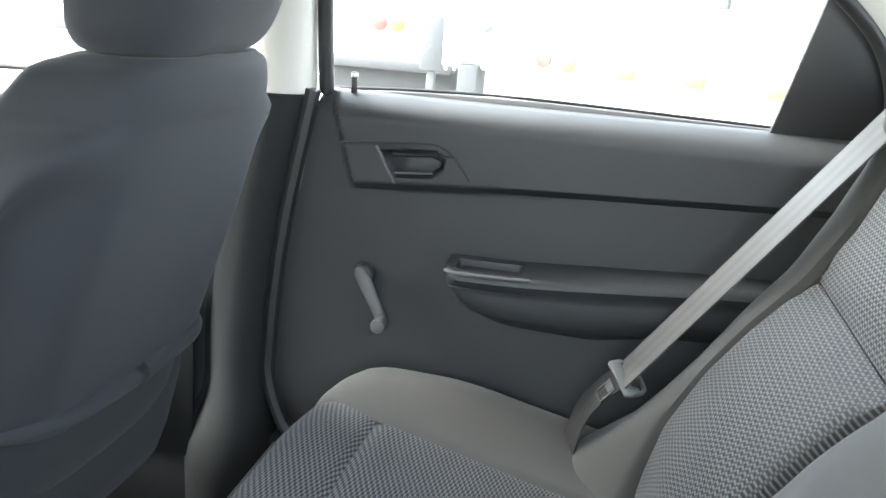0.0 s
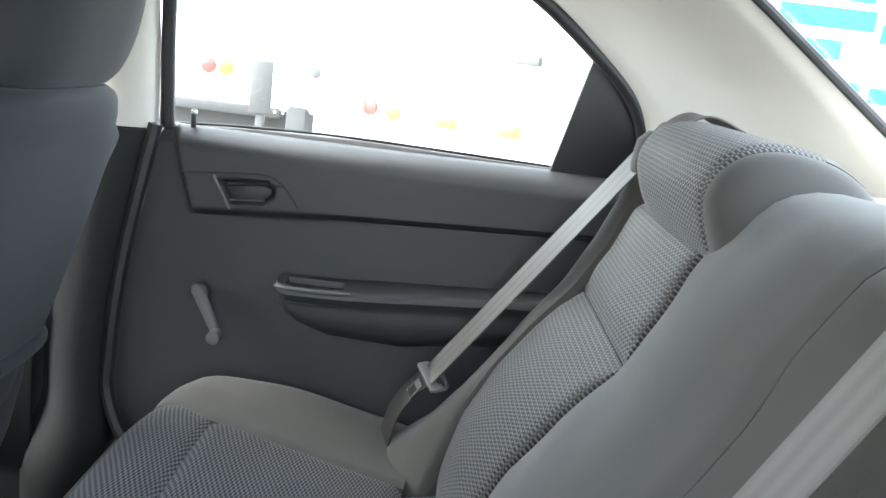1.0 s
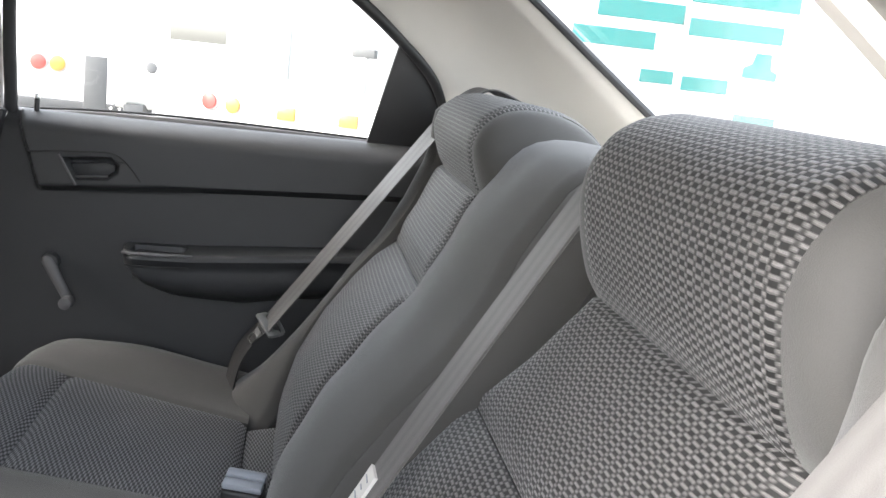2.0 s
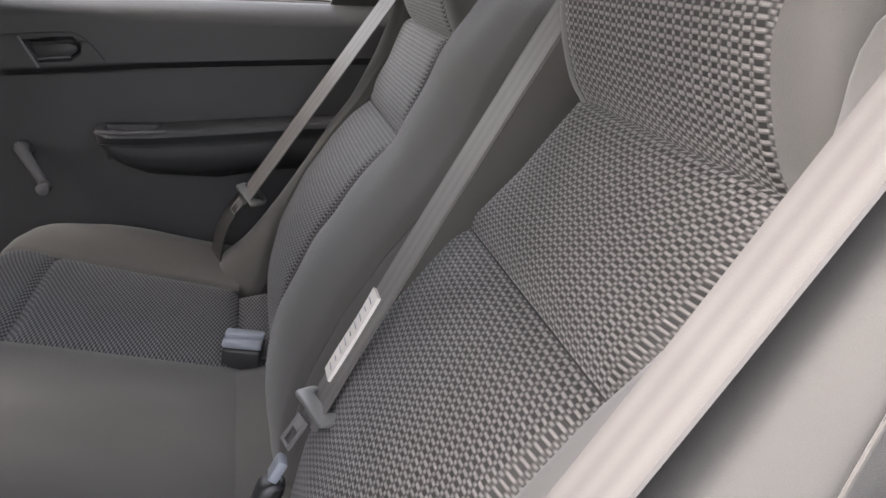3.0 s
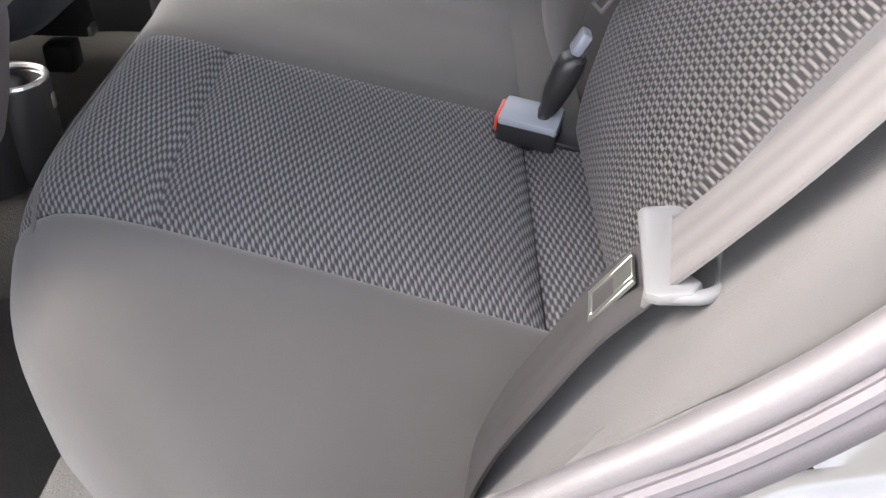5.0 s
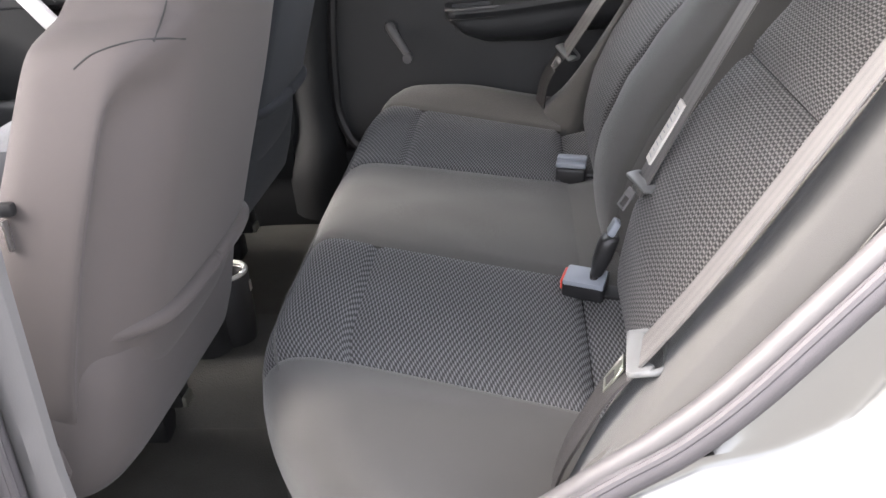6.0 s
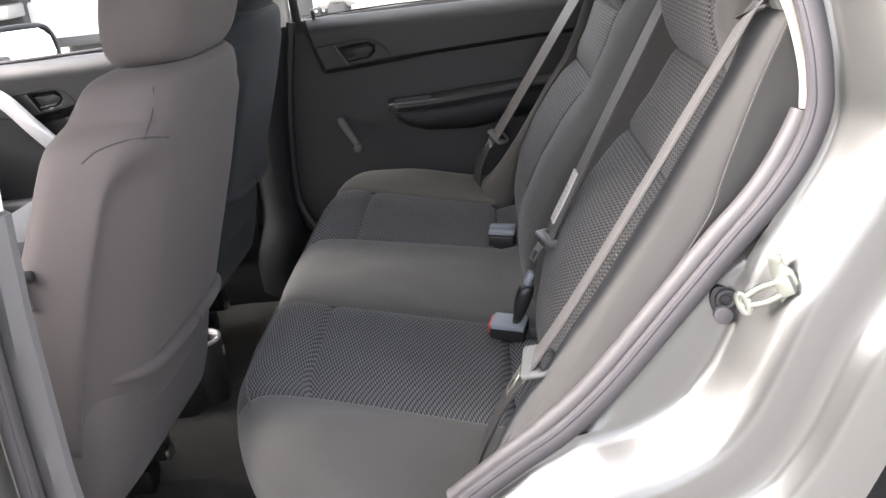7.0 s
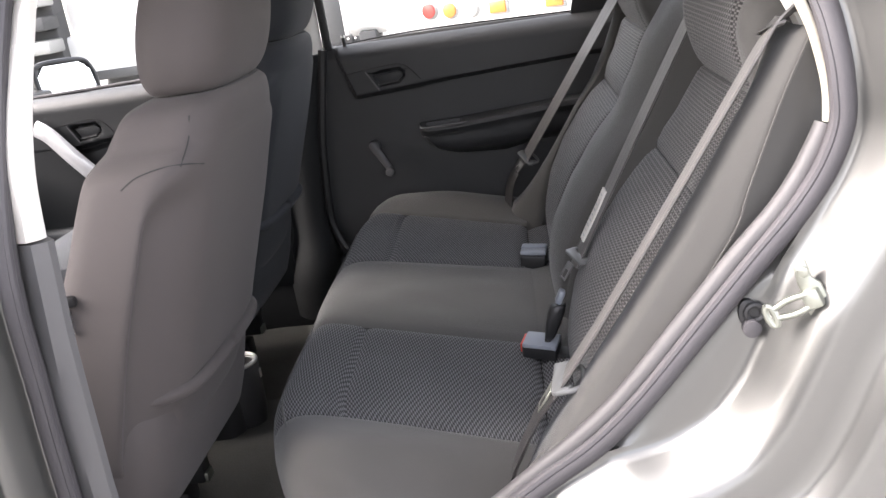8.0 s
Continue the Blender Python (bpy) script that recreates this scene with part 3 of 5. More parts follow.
# Front door on the near side: outer skin with a crease, waist strip.
near_door = thing("front_door", (-1.0, -0.80, 0.35), "closed silver painted front door", "car door")
def skin(u, v):
    z = 0.36 + 0.66 * v
    return (-0.57 - 1.0 * u + 0.01 * v, -0.795 - 0.028 * math.sin(math.pi * v * 0.9) - 0.006 * step(0.52, 0.56, v), z)
part("outer_skin", patch(skin, 20, 24, r=0.012, depth=0.008, back=0.02, out=(0, -1, 0)), PAINT, near_door)
part("waist_strip", tube([(-0.575, -0.80, 1.024), (-1.0, -0.80, 1.02), (-1.56, -0.80, 1.0)], 0.008, 8), PLASTIC_BLACK, near_door)
part("inner_panel", rbox((0.98, 0.03, 0.64), (-1.08, -0.72, 0.68), 0.012), PLASTIC, near_door)


# Rear door of the near side, standing wide open on its hinges at the middle pillar.
open_door = thing("rear_door", (-0.53, -0.80, 0.36), "open rear door with silver skin and dark plastic panel", "car door")
SWING = radians(70)
along, outwards = Vector((math.cos(SWING), -math.sin(SWING), 0)), Vector((-math.sin(SWING), -math.cos(SWING), 0))
HINGE = Vector((-0.545, -0.815, 0))
LEAF = [(x + 0.51, z) for x, z in OPENING[8:27]]
part("outer_skin", prism([(0.02 + x * 1.06, 1.03 + (z - 1.03) * 1.06) for x, z in LEAF], HINGE + outwards * 0.02, along, Vector((0, 0, 1)), 0.035, 0.010, 2), PAINT, open_door, "silver painted outer skin")
part("inner_panel", prism([(0.03 + x * 1.0, z) for x, z in LEAF], HINGE - outwards * 0.045, along, Vector((0, 0, 1)), 0.064, 0.010, 2), PLASTIC, open_door, "dark plastic inner panel")
part("armrest", rbox((0.42, 0.05, 0.06), HINGE + along * 0.50 - outwards * 0.065 + Vector((0, 0, 0.80)), 0.018, 3, Matrix.Rotation(-SWING, 3, "Z")), PLASTIC, open_door)
part("window_frame", tube([HINGE + along * (x + 0.53) + outwards * (0.01 - 0.09 * step(1.05, 1.36, z)) + Vector((0, 0, z)) for x, z in [(-0.48, 1.03)] + OPENING[27:] + OPENING[:9]], 0.016, 10), PLASTIC_BLACK, open_door, "black window frame")


# ---- far rear door ----
far_door = thing("rear_door", (-0.1, 0.72, 0.36), "closed rear door with dark plastic panel and manual window", "car door")
RECESS = [(-0.346, 0.967), (-0.324, 0.929), (-0.272, 0.934), (-0.256, 0.947), (-0.254, 0.960), (-0.268, 0.973)]


def inside(poly, x, z):
    """How deep (x, z) lies in a convex outline, in metres; negative outside."""
    d = 9.0
    k = len(poly)
    for i in range(k):
        (ax, az), (bx, bz) = poly[i], poly[(i + 1) % k]
        ex_, ez_ = bx - ax, bz - az
        d = min(d, (ex_ * (z - az) - ez_ * (x - ax)) / math.hypot(ex_, ez_))
    return d


def trim_z(x):
    return lerp([-0.45, -0.37, -0.15, 0.16, 0.35], [0.908, 0.914, 0.930, 0.945, 0.952], x)


def door_y(x, z):
    y = 0.702
    zt = trim_z(x)
    upper = step(-0.408, -0.396, x + 0.30 * (z - 0.97))
    y -= 0.020 * min(1.0, max(0.0, (z - zt + 0.008) / 0.011)) * upper
    top = max(0.0, (z - 1.000) / 0.036)
    y += 0.034 * min(1, top) ** 2.2
    y += 0.020 * step(0.0, 0.007, inside(RECESS, x, z))
    return y


bm = bmesh.new()
nz, nx = 220, 190
grid = []
for j in range(nz + 1):
    z = 0.36 + (1.036 - 0.36) * j / nz
    xl = lerp(FAR_EDGE_Z, FAR_EDGE_X, z) + 0.004
    row = []
    for x in [xl + (0.345 - xl) * i / nx for i in range(nx + 1)]:
        zz = z + (trim_z(x) - 0.93) * max(0.0, 1 - abs(z - 0.93) / 0.10)
        row.append(bm.verts.new((x, door_y(x, zz), zz)))
    grid.append(row)
for j in range(nz):
    for i in range(nx):
        bm.faces.new((grid[j][i], grid[j][i + 1], grid[j + 1][i + 1], grid[j + 1][i]))
edge = [grid[0][i] for i in range(nx + 1)] + [grid[j][nx] for j in range(1, nz + 1)] + [grid[nz][i] for i in range(nx - 1, -1, -1)] + [grid[j][0] for j in range(nz - 1, 0, -1)]
rim = [bm.verts.new((v.co.x, 0.755, v.co.z)) for v in edge]
for k in range(len(edge)):
    bm.faces.new((edge[k], edge[(k + 1) % len(edge)], rim[(k + 1) % len(edge)], rim[k]))
part("inner_panel", bm, PLASTIC, far_door)

# Paler tubes on the bezel edge and lever lip stand in for highlights.
handle = part("handle_rim_glint", tube([(x, 0.6815, z) for x, z in ((-0.350, 0.971), (-0.338, 0.950), (-0.322, 0.922))], 0.0022, 8), PLASTIC_LIGHT, far_door, "bezel edge of the inside handle, its highlight set in paler plastic")
part("lever", prism([(-0.334, 0.956), (-0.322, 0.935), (-0.274, 0.940), (-0.262, 0.949), (-0.262, 0.957), (-0.275, 0.962)], (0, 0.700, 0), (1, 0, 0), (0, 0, 1), 0.008, 0.002), PLASTIC, handle)
part("lever_lip_glint", tube([(-0.325, 0.691, 0.9345), (-0.300, 0.691, 0.937), (-0.272, 0.691, 0.9395)], 0.0018, 8), PLASTIC_LIGHT, handle)
part("handle_seam", tube([(-0.400, 0.6815, 0.970), (-0.35, 0.6812, 0.975), (-0.280, 0.6812, 0.980), (-0.258, 0.681, 0.976), (-0.242, 0.681, 0.965), (-0.230, 0.681, 0.951), (-0.219, 0.681, 0.936)], 0.0012, 6), STITCH, far_door)
part("handle_seam", tube([(-0.260, 0.681, 0.9655), (-0.250, 0.681, 0.966), (-0.242, 0.681, 0.965)], 0.0012, 6), STITCH, far_door)

# Armrest with pull slot and swelling pocket below.
rings = []
for x in np.linspace(-0.238, 0.33, 110):
    s = math.sqrt(max(0.0, 1 - max(0.0, (-0.206 - x) / 0.0325) ** 2))
    ztop = lerp([-0.24, -0.135, 0.09, 0.33], [0.829, 0.831, 0.846, 0.856], x)
    zb = lerp([-0.24, -0.222, -0.198, -0.154, -0.04, 0.04, 0.12, 0.33], [0.806, 0.790, 0.760, 0.743, 0.737, 0.75, 0.757, 0.76], x)
    depth = (0.080 - 0.020 * step(-0.12, 0.25, x)) * (0.25 + 0.75 * s)
    slot = step(-0.221, -0.217, x) * step(-0.135, -0.139, x)
    ring = [Vector((x, 0.71, ztop + 0.001))]
    for k in range(25):
        u = k / 24
        dip = slot * 0.05 * step(0.24, 0.27, u) * step(0.84, 0.81, u)
        ring.append(Vector((x, 0.697 - depth * u * 0.92, ztop - dip)))
    for k in range(1, 5):
        a = k / 4 * math.pi / 2
        ring.append(Vector((x, 0.697 - depth * 0.92 - 0.08 * depth * math.sin(a) - 0.004 * math.sin(a), ztop - 0.010 * (1 - math.cos(a)))))
    ring.append(Vector((x, 0.697 - depth + 0.002, ztop - 0.019)))
    for k in range(1, 15):
        u = k / 14
        ring.append(Vector((x, 0.697 - (depth - 0.005) * (1 - u ** 4.5), ztop - 0.021 + (zb - ztop + 0.021) * u)))
    ring.append(Vector((x, 0.71, zb)))
    rings.append(ring)
arm = part("armrest", loft(rings), PLASTIC, far_door)
# Black plate just under the rim stands in for the deep slot's shade.
part("slot_shade", rbox((0.081, 0.043, 0.004), (-0.178, 0.657, 0.8195), 0.001), PLASTIC_BLACK, arm)
# Paler strip along the armrest edge stands in for its window highlight.
part("edge_glint", tube([(-0.2325, 0.630, 0.8265), (-0.215, 0.6195, 0.8275), (-0.17, 0.6175, 0.8285), (-0.12, 0.619, 0.8305)], 0.0028, 8), PLASTIC_LIGHT, arm)
part("strip_seam", tube([(-0.226, 0.622, 0.8075), (-0.17, 0.6165, 0.8085), (-0.125, 0.618, 0.8105)], 0.0012, 6), STITCH, arm)

crank = part("window_crank", disc((-0.361, 0.700, 0.786), (0, -1, 0), 0.015, 0.020, 24, 0.004), PLASTIC, far_door, "grey plastic window crank")
d = Vector((0.035, -0.006, -0.061))
side = Vector((0.86, 0, 0.5))
part("arm", loft([[Vector((-0.361, 0.682, 0.786)) + d * t + side * (w * math.cos(a)) + Vector((0, -0.006 * math.sin(a), 0)) for a in np.linspace(0, 2 * math.pi, 14, endpoint=False)] for t, w in ((-0.18, 0.005), (-0.08, 0.0105), (0.2, 0.0105), (0.6, 0.009), (1.0, 0.0085), (1.1, 0.005))]), PLASTIC_LIGHT, crank)
part("knob", disc((-0.326, 0.676, 0.725), (0, -1, 0), 0.0105, 0.026, 20, 0.004), PLASTIC_LIGHT, crank)

pin = part("lock_pin", disc((-0.396, 0.716, 1.028), (0, 0, 1), 0.0045, 0.034, 12, 0.0015), PLASTIC_BLACK, far_door)
part("cap", disc((-0.396, 0.716, 1.055), (0, 0, 1), 0.0049, 0.006, 12, 0.001), CHROME, pin)
part("sill_strip", prism([(-0.44, 1.015), (0.16, 1.015), (0.16, 1.038), (-0.13, 1.0435), (-0.30, 1.041), (-0.44, 1.033)], (0, 0.752, 0), (1, 0, 0), (0, 0, 1), 0.016, 0.003), PLASTIC_LIGHT, far_door, "grey window sill strip")
part("sill_lip", tube([(-0.44, 0.744, 1.035), (-0.30, 0.744, 1.043), (-0.13, 0.744, 1.0455), (0.155, 0.744, 1.040)], 0.0022, 8), PLASTIC_BLACK, far_door)
WIN = [(-0.432, 1.04), (-0.424, 1.21), (-0.405, 1.31), (-0.25, 1.335), (-0.05, 1.325), (0.05, 1.295), (0.12, 1.26), (0.19, 1.205), (0.225, 1.04)]


def glass_y(z):
    return 0.748 - 0.30 * max(0, z - 1.04)


part("quarter_trim", prism([(0.150, 1.034), (0.245, 1.022), (0.30, 1.03), (0.292, 1.09), (0.262, 1.15), (0.192, 1.222)], (0, 0.728 + 0.145, 0.0103), (1, 0, 0), (0, -0.14, 0.99), 0.012, 0.003), PLASTIC_BLACK, far_door, "black plastic quarter panel")
bm = bmesh.new()
bm.faces.new([bm.verts.new((x, glass_y(z), z)) for x, z in WIN])
bmesh.ops.solidify(bm, geom=bm.faces[:], thickness=0.004)
pane = part("window_pane", bm, GLASS, far_door, smooth=False)
pane.visible_shadow = False
part("frame_strip", tube([(-0.440, 0.728, 1.03), (-0.434, 0.69, 1.21), (-0.415, 0.655, 1.315), (-0.25, 0.645, 1.345), (-0.05, 0.645, 1.338), (0.03, 0.65, 1.315), (0.10, 0.662, 1.282), (0.182, 0.675, 1.222), (0.251, 0.69, 1.16), (0.283, 0.705, 1.095), (0.29, 0.71, 1.03)], 0.011, 10), PLASTIC_BLACK, far_door)
part("door_seal", tube([(-0.36, 0.692, 0.517), (-0.44, 0.693, 0.520), (-0.475, 0.695, 0.530)] + [(x - 0.004, 0.700, z) for z, x in zip(FAR_EDGE_Z, FAR_EDGE_X) if 0.55 < z < 1.1], 0.0115, 8), PLASTIC_BLACK, far_door)

# ---- far front door ----
front_far = thing("front_door", (-1.0, 0.72, 0.36), "closed front door with dark panel and silver pull", "car door")


def front_y(x, z):
    y = 0.702
    zt = lerp([-1.5, -1.12, -0.99, -0.5], [0.868, 0.876, 0.893, 0.93], x)
    over = step(zt - 0.002, zt + 0.010, z)
    y -= 0.020 * over
    y += 0.012 * step(zt - 0.018, zt - 0.006, z) * step(zt + 0.004, zt - 0.004, z)
    y += 0.034 * min(1, max(0.0, (z - 0.975) / 0.036)) ** 2.2
    y += 0.028 * step(0.0, 0.007, inside([(-1.126, 0.938), (-1.105, 0.896), (-1.057, 0.901), (-1.041, 0.913), (-1.040, 0.926), (-1.054, 0.942)], x, z))
    return y


bm = bmesh.new()
nz, nx = 130, 190
grid = [[bm.verts.new((x, front_y(x, z), z)) for x in np.linspace(-1.56, -0.585, nx + 1)] for z in np.linspace(0.36, 1.011, nz + 1)]
for j in range(nz):
    for i in range(nx):
        bm.faces.new((grid[j][i], grid[j][i + 1], grid[j + 1][i + 1], grid[j + 1][i]))
edge = [grid[0][i] for i in range(nx + 1)] + [grid[j][nx] for j in range(1, nz + 1)] + [grid[nz][i] for i in range(nx - 1, -1, -1)] + [grid[j][0] for j in range(nz - 1, 0, -1)]
rim = [bm.verts.new((v.co.x, 0.755, v.co.z)) for v in edge]
for k in range(len(edge)):
    bm.faces.new((edge[k], edge[(k + 1) % len(edge)], rim[(k + 1) % len(edge)], rim[k]))
part("inner_panel", bm, PLASTIC, front_far)
part("lower_panel", prism([(-1.52, 0.45), (-0.62, 0.45), (-0.62, 0.735), (-0.96, 0.738), (-1.02, 0.753), (-1.06, 0.788), (-1.11, 0.848), (-1.165, 0.908), (-1.205, 0.935), (-1.52, 0.935)], (0, 0.692, 0), (1, 0, 0), (0, 0, 1), 0.008, 0.003), PLASTIC_DEEP, front_far, "darker lower door panel")
part("pull_strip", tube([(-1.205, 0.67, 0.945), (-1.165, 0.655, 0.922), (-1.11, 0.645, 0.86), (-1.06, 0.65, 0.80), (-1.02, 0.66, 0.765), (-0.96, 0.67, 0.75)], 0.022, 12, flat=0.35, up=(0, 1, 0)), SILVER, front_far, "silver plastic pull strip")
part("door_pocket", rbox((0.40, 0.05, 0.16), (-1.24, 0.675, 0.60), 0.03, 3), PLASTIC, front_far)
# Highlights of the bezel edge and lever lip, again as paler tubes.
bezel = part("bezel_rim_glint", tube([(x, 0.681, z) for x, z in ((-1.130, 0.940), (-1.117, 0.916), (-1.104, 0.892))], 0.0022, 8), PLASTIC_LIGHT, front_far)
part("lever", prism([(-1.116, 0.928), (-1.100, 0.902), (-1.062, 0.906), (-1.048, 0.915), (-1.048, 0.924), (-1.062, 0.932)], (0, 0.698, 0), (1, 0, 0), (0, 0, 1), 0.008, 0.002), PLASTIC, bezel)
part("lever_lip_glint", tube([(-1.105, 0.690, 0.902), (-1.082, 0.690, 0.904), (-1.060, 0.690, 0.907)], 0.0018, 8), PLASTIC_LIGHT, bezel)
part("handle_seam", tube([(-1.17, 0.681, 0.938), (-1.12, 0.681, 0.944), (-1.062, 0.681, 0.948), (-1.036, 0.681, 0.940), (-1.018, 0.681, 0.920), (-1.005, 0.681, 0.896)], 0.0012, 6), STITCH, front_far)
part("sill_strip", tube([(-1.56, 0.74, 1.010), (-1.1, 0.74, 1.016), (-0.58, 0.74, 1.028)], 0.005, 8), RUBBER, front_far)
bm = bmesh.new()
bm.faces.new([bm.verts.new((x, glass_y(z), z)) for x, z in [(-1.55, 1.015), (-0.57, 1.03), (-0.55, 1.30), (-0.85, 1.31)]])
bmesh.ops.solidify(bm, geom=bm.faces[:], thickness=0.004)
pane = part("window_pane", bm, GLASS, front_far, smooth=False)
pane.visible_shadow = False

door_mirror = thing("door_mirror", (-1.22, 0.90, 0.98), "silver door mirror with a dark rim outside the front window", "door mirror")
MIR = [(-0.085, -0.035), (-0.07, -0.05), (0.06, -0.045), (0.082, -0.02), (0.078, 0.025), (0.05, 0.05), (-0.06, 0.055), (-0.085, 0.03)]
face_x, face_y = Vector((0.47, 0.88, 0.0)), Vector((-0.12, 0.06, 0.99))
part("housing", prism([(x * 1.15, z * 1.2) for x, z in MIR], (-1.215, 0.905, 1.026), face_x, face_y, -0.09, 0.02, 3), PAINT, door_mirror)
part("rim", tube([Vector((-1.21, 0.904, 1.026)) + face_x * x * 1.08 + face_y * z * 1.1 for x, z in MIR + MIR[:1]], 0.008, 8), PLASTIC_BLACK, door_mirror)
part("mirror_glass", prism(MIR, (-1.208, 0.90, 1.026), face_x, face_y, 0.003), MIRROR, door_mirror)
part("foot", rbox((0.08, 0.12, 0.05), (-1.27, 0.80, 1.0), 0.015), PLASTIC_BLACK, door_mirror)

# ---- rear bench: cushion ----
CUSH = [(0.012, 0.597), (-0.10, 0.619), (-0.25, 0.646), (-0.322, 0.655), (-0.358, 0.643), (-0.377, 0.608), (-0.376, 0.55), (-0.355, 0.46), (-0.33, 0.38)]
CUSH_LINE = smooth_line([(x, 0, z) for x, z in CUSH], 8)
CUSH_LEN = [0.0]
for p, q in zip(CUSH_LINE, CUSH_LINE[1:]):
    CUSH_LEN.append(CUSH_LEN[-1] + (q - p).length)


def cushion_at(s, y):
    """A place on the cushion, s metres from the rear crease over the front lip, y across."""
    x, z = lerp(CUSH_LEN, [p.x for p in CUSH_LINE], s), lerp(CUSH_LEN, [p.z for p in CUSH_LINE], s)
    yc = y - 0.03
    pull = 0.115 * max(0.0, (-yc - 0.36) / 0.25) ** 2 + 0.07 * max(0.0, (yc - 0.42) / 0.27) ** 2
    if x < 0:
        x += pull * min(1.0, -x / 0.385)
    drop = 0.06 * max(0.0, (-yc - 0.52) / 0.17) ** 2 - 0.024 * step(0.48, 0.66, yc) * step(-0.33, -0.14, x)
    return (x - 0.010 * step(0.02, -0.10, x), y, z - drop)


def s_at(x):
    k = next(i for i, p in enumerate(CUSH_LINE) if p.x <= x)
    return CUSH_LEN[k]


S_STITCH, S_LIP, S_END = s_at(-0.252), s_at(-0.33), CUSH_LEN[-1]
rear_cushion = thing("rear_bench_seat", (0.0, 0.03, 0.42), "dark grey cloth rear bench with ribbed inserts and raised headrests", "car seat")
rear_cushion.rotation_euler[2] = 0.031


def near_outer(s):
    return lerp([0.0, S_STITCH, S_LIP + 0.05, S_END], [-0.480, -0.438, -0.425, -0.42], s)


def near_inner(s):
    return lerp([0.0, S_STITCH, S_LIP, S_END], [-0.160, -0.126, -0.105, -0.10], s)


def far_outer(s):
    return lerp([0.0, S_STITCH, S_LIP, S_END], [0.502, 0.537, 0.562, 0.58], s)


def far_inner(s):
    return 0.212


def cushion_panel(name, ya, yb, s0, s1, mat, nu, nv, label="", **more):
    def P(u, v):
        s = s0 + (s1 - s0) * v
        return cushion_at(s, ya(s) + (yb(s) - ya(s)) * u)
    part(name, patch(P, nu, nv, out=(-0.3, 0, 1), **more), mat, rear_cushion, label)


for inner, outer in ((near_inner, near_outer), (far_inner, far_outer)):
    cushion_panel("insert", inner, outer, 0.0, S_STITCH, WEAVE_FINE, 26, 22, "ribbed cloth insert", r=0.006, depth=0.002, puff=0.004, rolls={"d": (0.014, 0.007, False), "c": (0.02, 0.010, False)})
    cushion_panel("insert_front", inner, outer, S_STITCH, S_LIP + 0.055, WEAVE_FINE, 26, 14, "ribbed cloth insert", r=0.006, depth=0.002, puff=0.002, edges="abc", rolls={"c": (0.014, 0.007, False)})
    cushion_panel("front_face", inner, outer, S_LIP + 0.055, S_END, FABRIC, 20, 16, r=0.006, depth=0.002, edges="ab")
cushion_panel("middle_panel", near_inner, far_inner, 0.0, S_END, FABRIC, 22, 44, r=0.010, depth=0.003, puff=0.006, ripple=0.002, edges="abd")
cushion_panel("side_panel", lambda s: -0.655, near_outer, 0.0, S_END, FABRIC, 28, 44, r=0.03, depth=0.018, puff=0.012, ripple=0.002, edges="ab", rolls={"b": (0.010, 0.003, False)})
cushion_panel("side_panel", far_outer, lambda s: 0.70, 0.0, S_END, FABRIC, 24, 44, r=0.05, depth=0.030, puff=0.010, ripple=0.002, edges="ab", rolls={"a": (0.010, 0.003, False)})


def s_for(x, y):
    """How far over the cushion the place with this x lies, before the front face."""
    return next((s for s in np.linspace(0.2, S_LIP + 0.10, 200) if cushion_at(s, y)[0] <= x), S_LIP + 0.07)


PIPE = [(s_for(x, y), y) for x, y in ((-0.13, -0.648), (-0.18, -0.635), (-0.222, -0.612), (-0.272, -0.562), (-0.322, -0.485), (-0.355, -0.40), (-0.373, -0.30), (-0.375, -0.12), (-0.375, 0.2), (-0.37, 0.45))]
part("piping", tube([Vector(cushion_at(s, y)) + Vector((-0.001, 0, 0.001)) for s, y in PIPE], 0.0018, 8), FABRIC, rear_cushion, "stitched edge of the cushion")

# ---- rear bench: backrest ----
BACK_Z = [0.50, 0.60, 0.635, 0.66, 0.72, 0.79, 0.85, 0.91, 0.97, 1.038, 1.07, 1.10, 1.13]
BACK_X = [0.035, 0.055, 0.058, 0.063, 0.080, 0.116, 0.158, 0.208, 0.243, 0.270, 0.268, 0.266, 0.272]
SIDE_Z = [0.45, 0.50, 0.56, 0.625, 0.677, 0.735, 0.793, 0.85, 0.906, 1.016, 1.089, 1.13]
SIDE_X = [-0.12, -0.095, -0.06, -0.015, 0.050, 0.125, 0.182, 0.218, 0.248, 0.297, 0.328, 0.342]


def back_x(z):
    return lerp(BACK_Z, BACK_X, z)


rear_back = rear_cushion


def back_panel(name, ya, yb, z0, z1, mat, nu, nv, label="", ahead=0.0, parent=None, **more):
    def P(u, v):
        z = z0 + (z1 - z0) * v
        y = ya(z) + (yb(z) - ya(z)) * u
        return (back_x(z) - ahead, y, z)
    return part(name, patch(P, nu, nv, out=(-1, 0, 0.4), **more), mat, parent or rear_back, label)


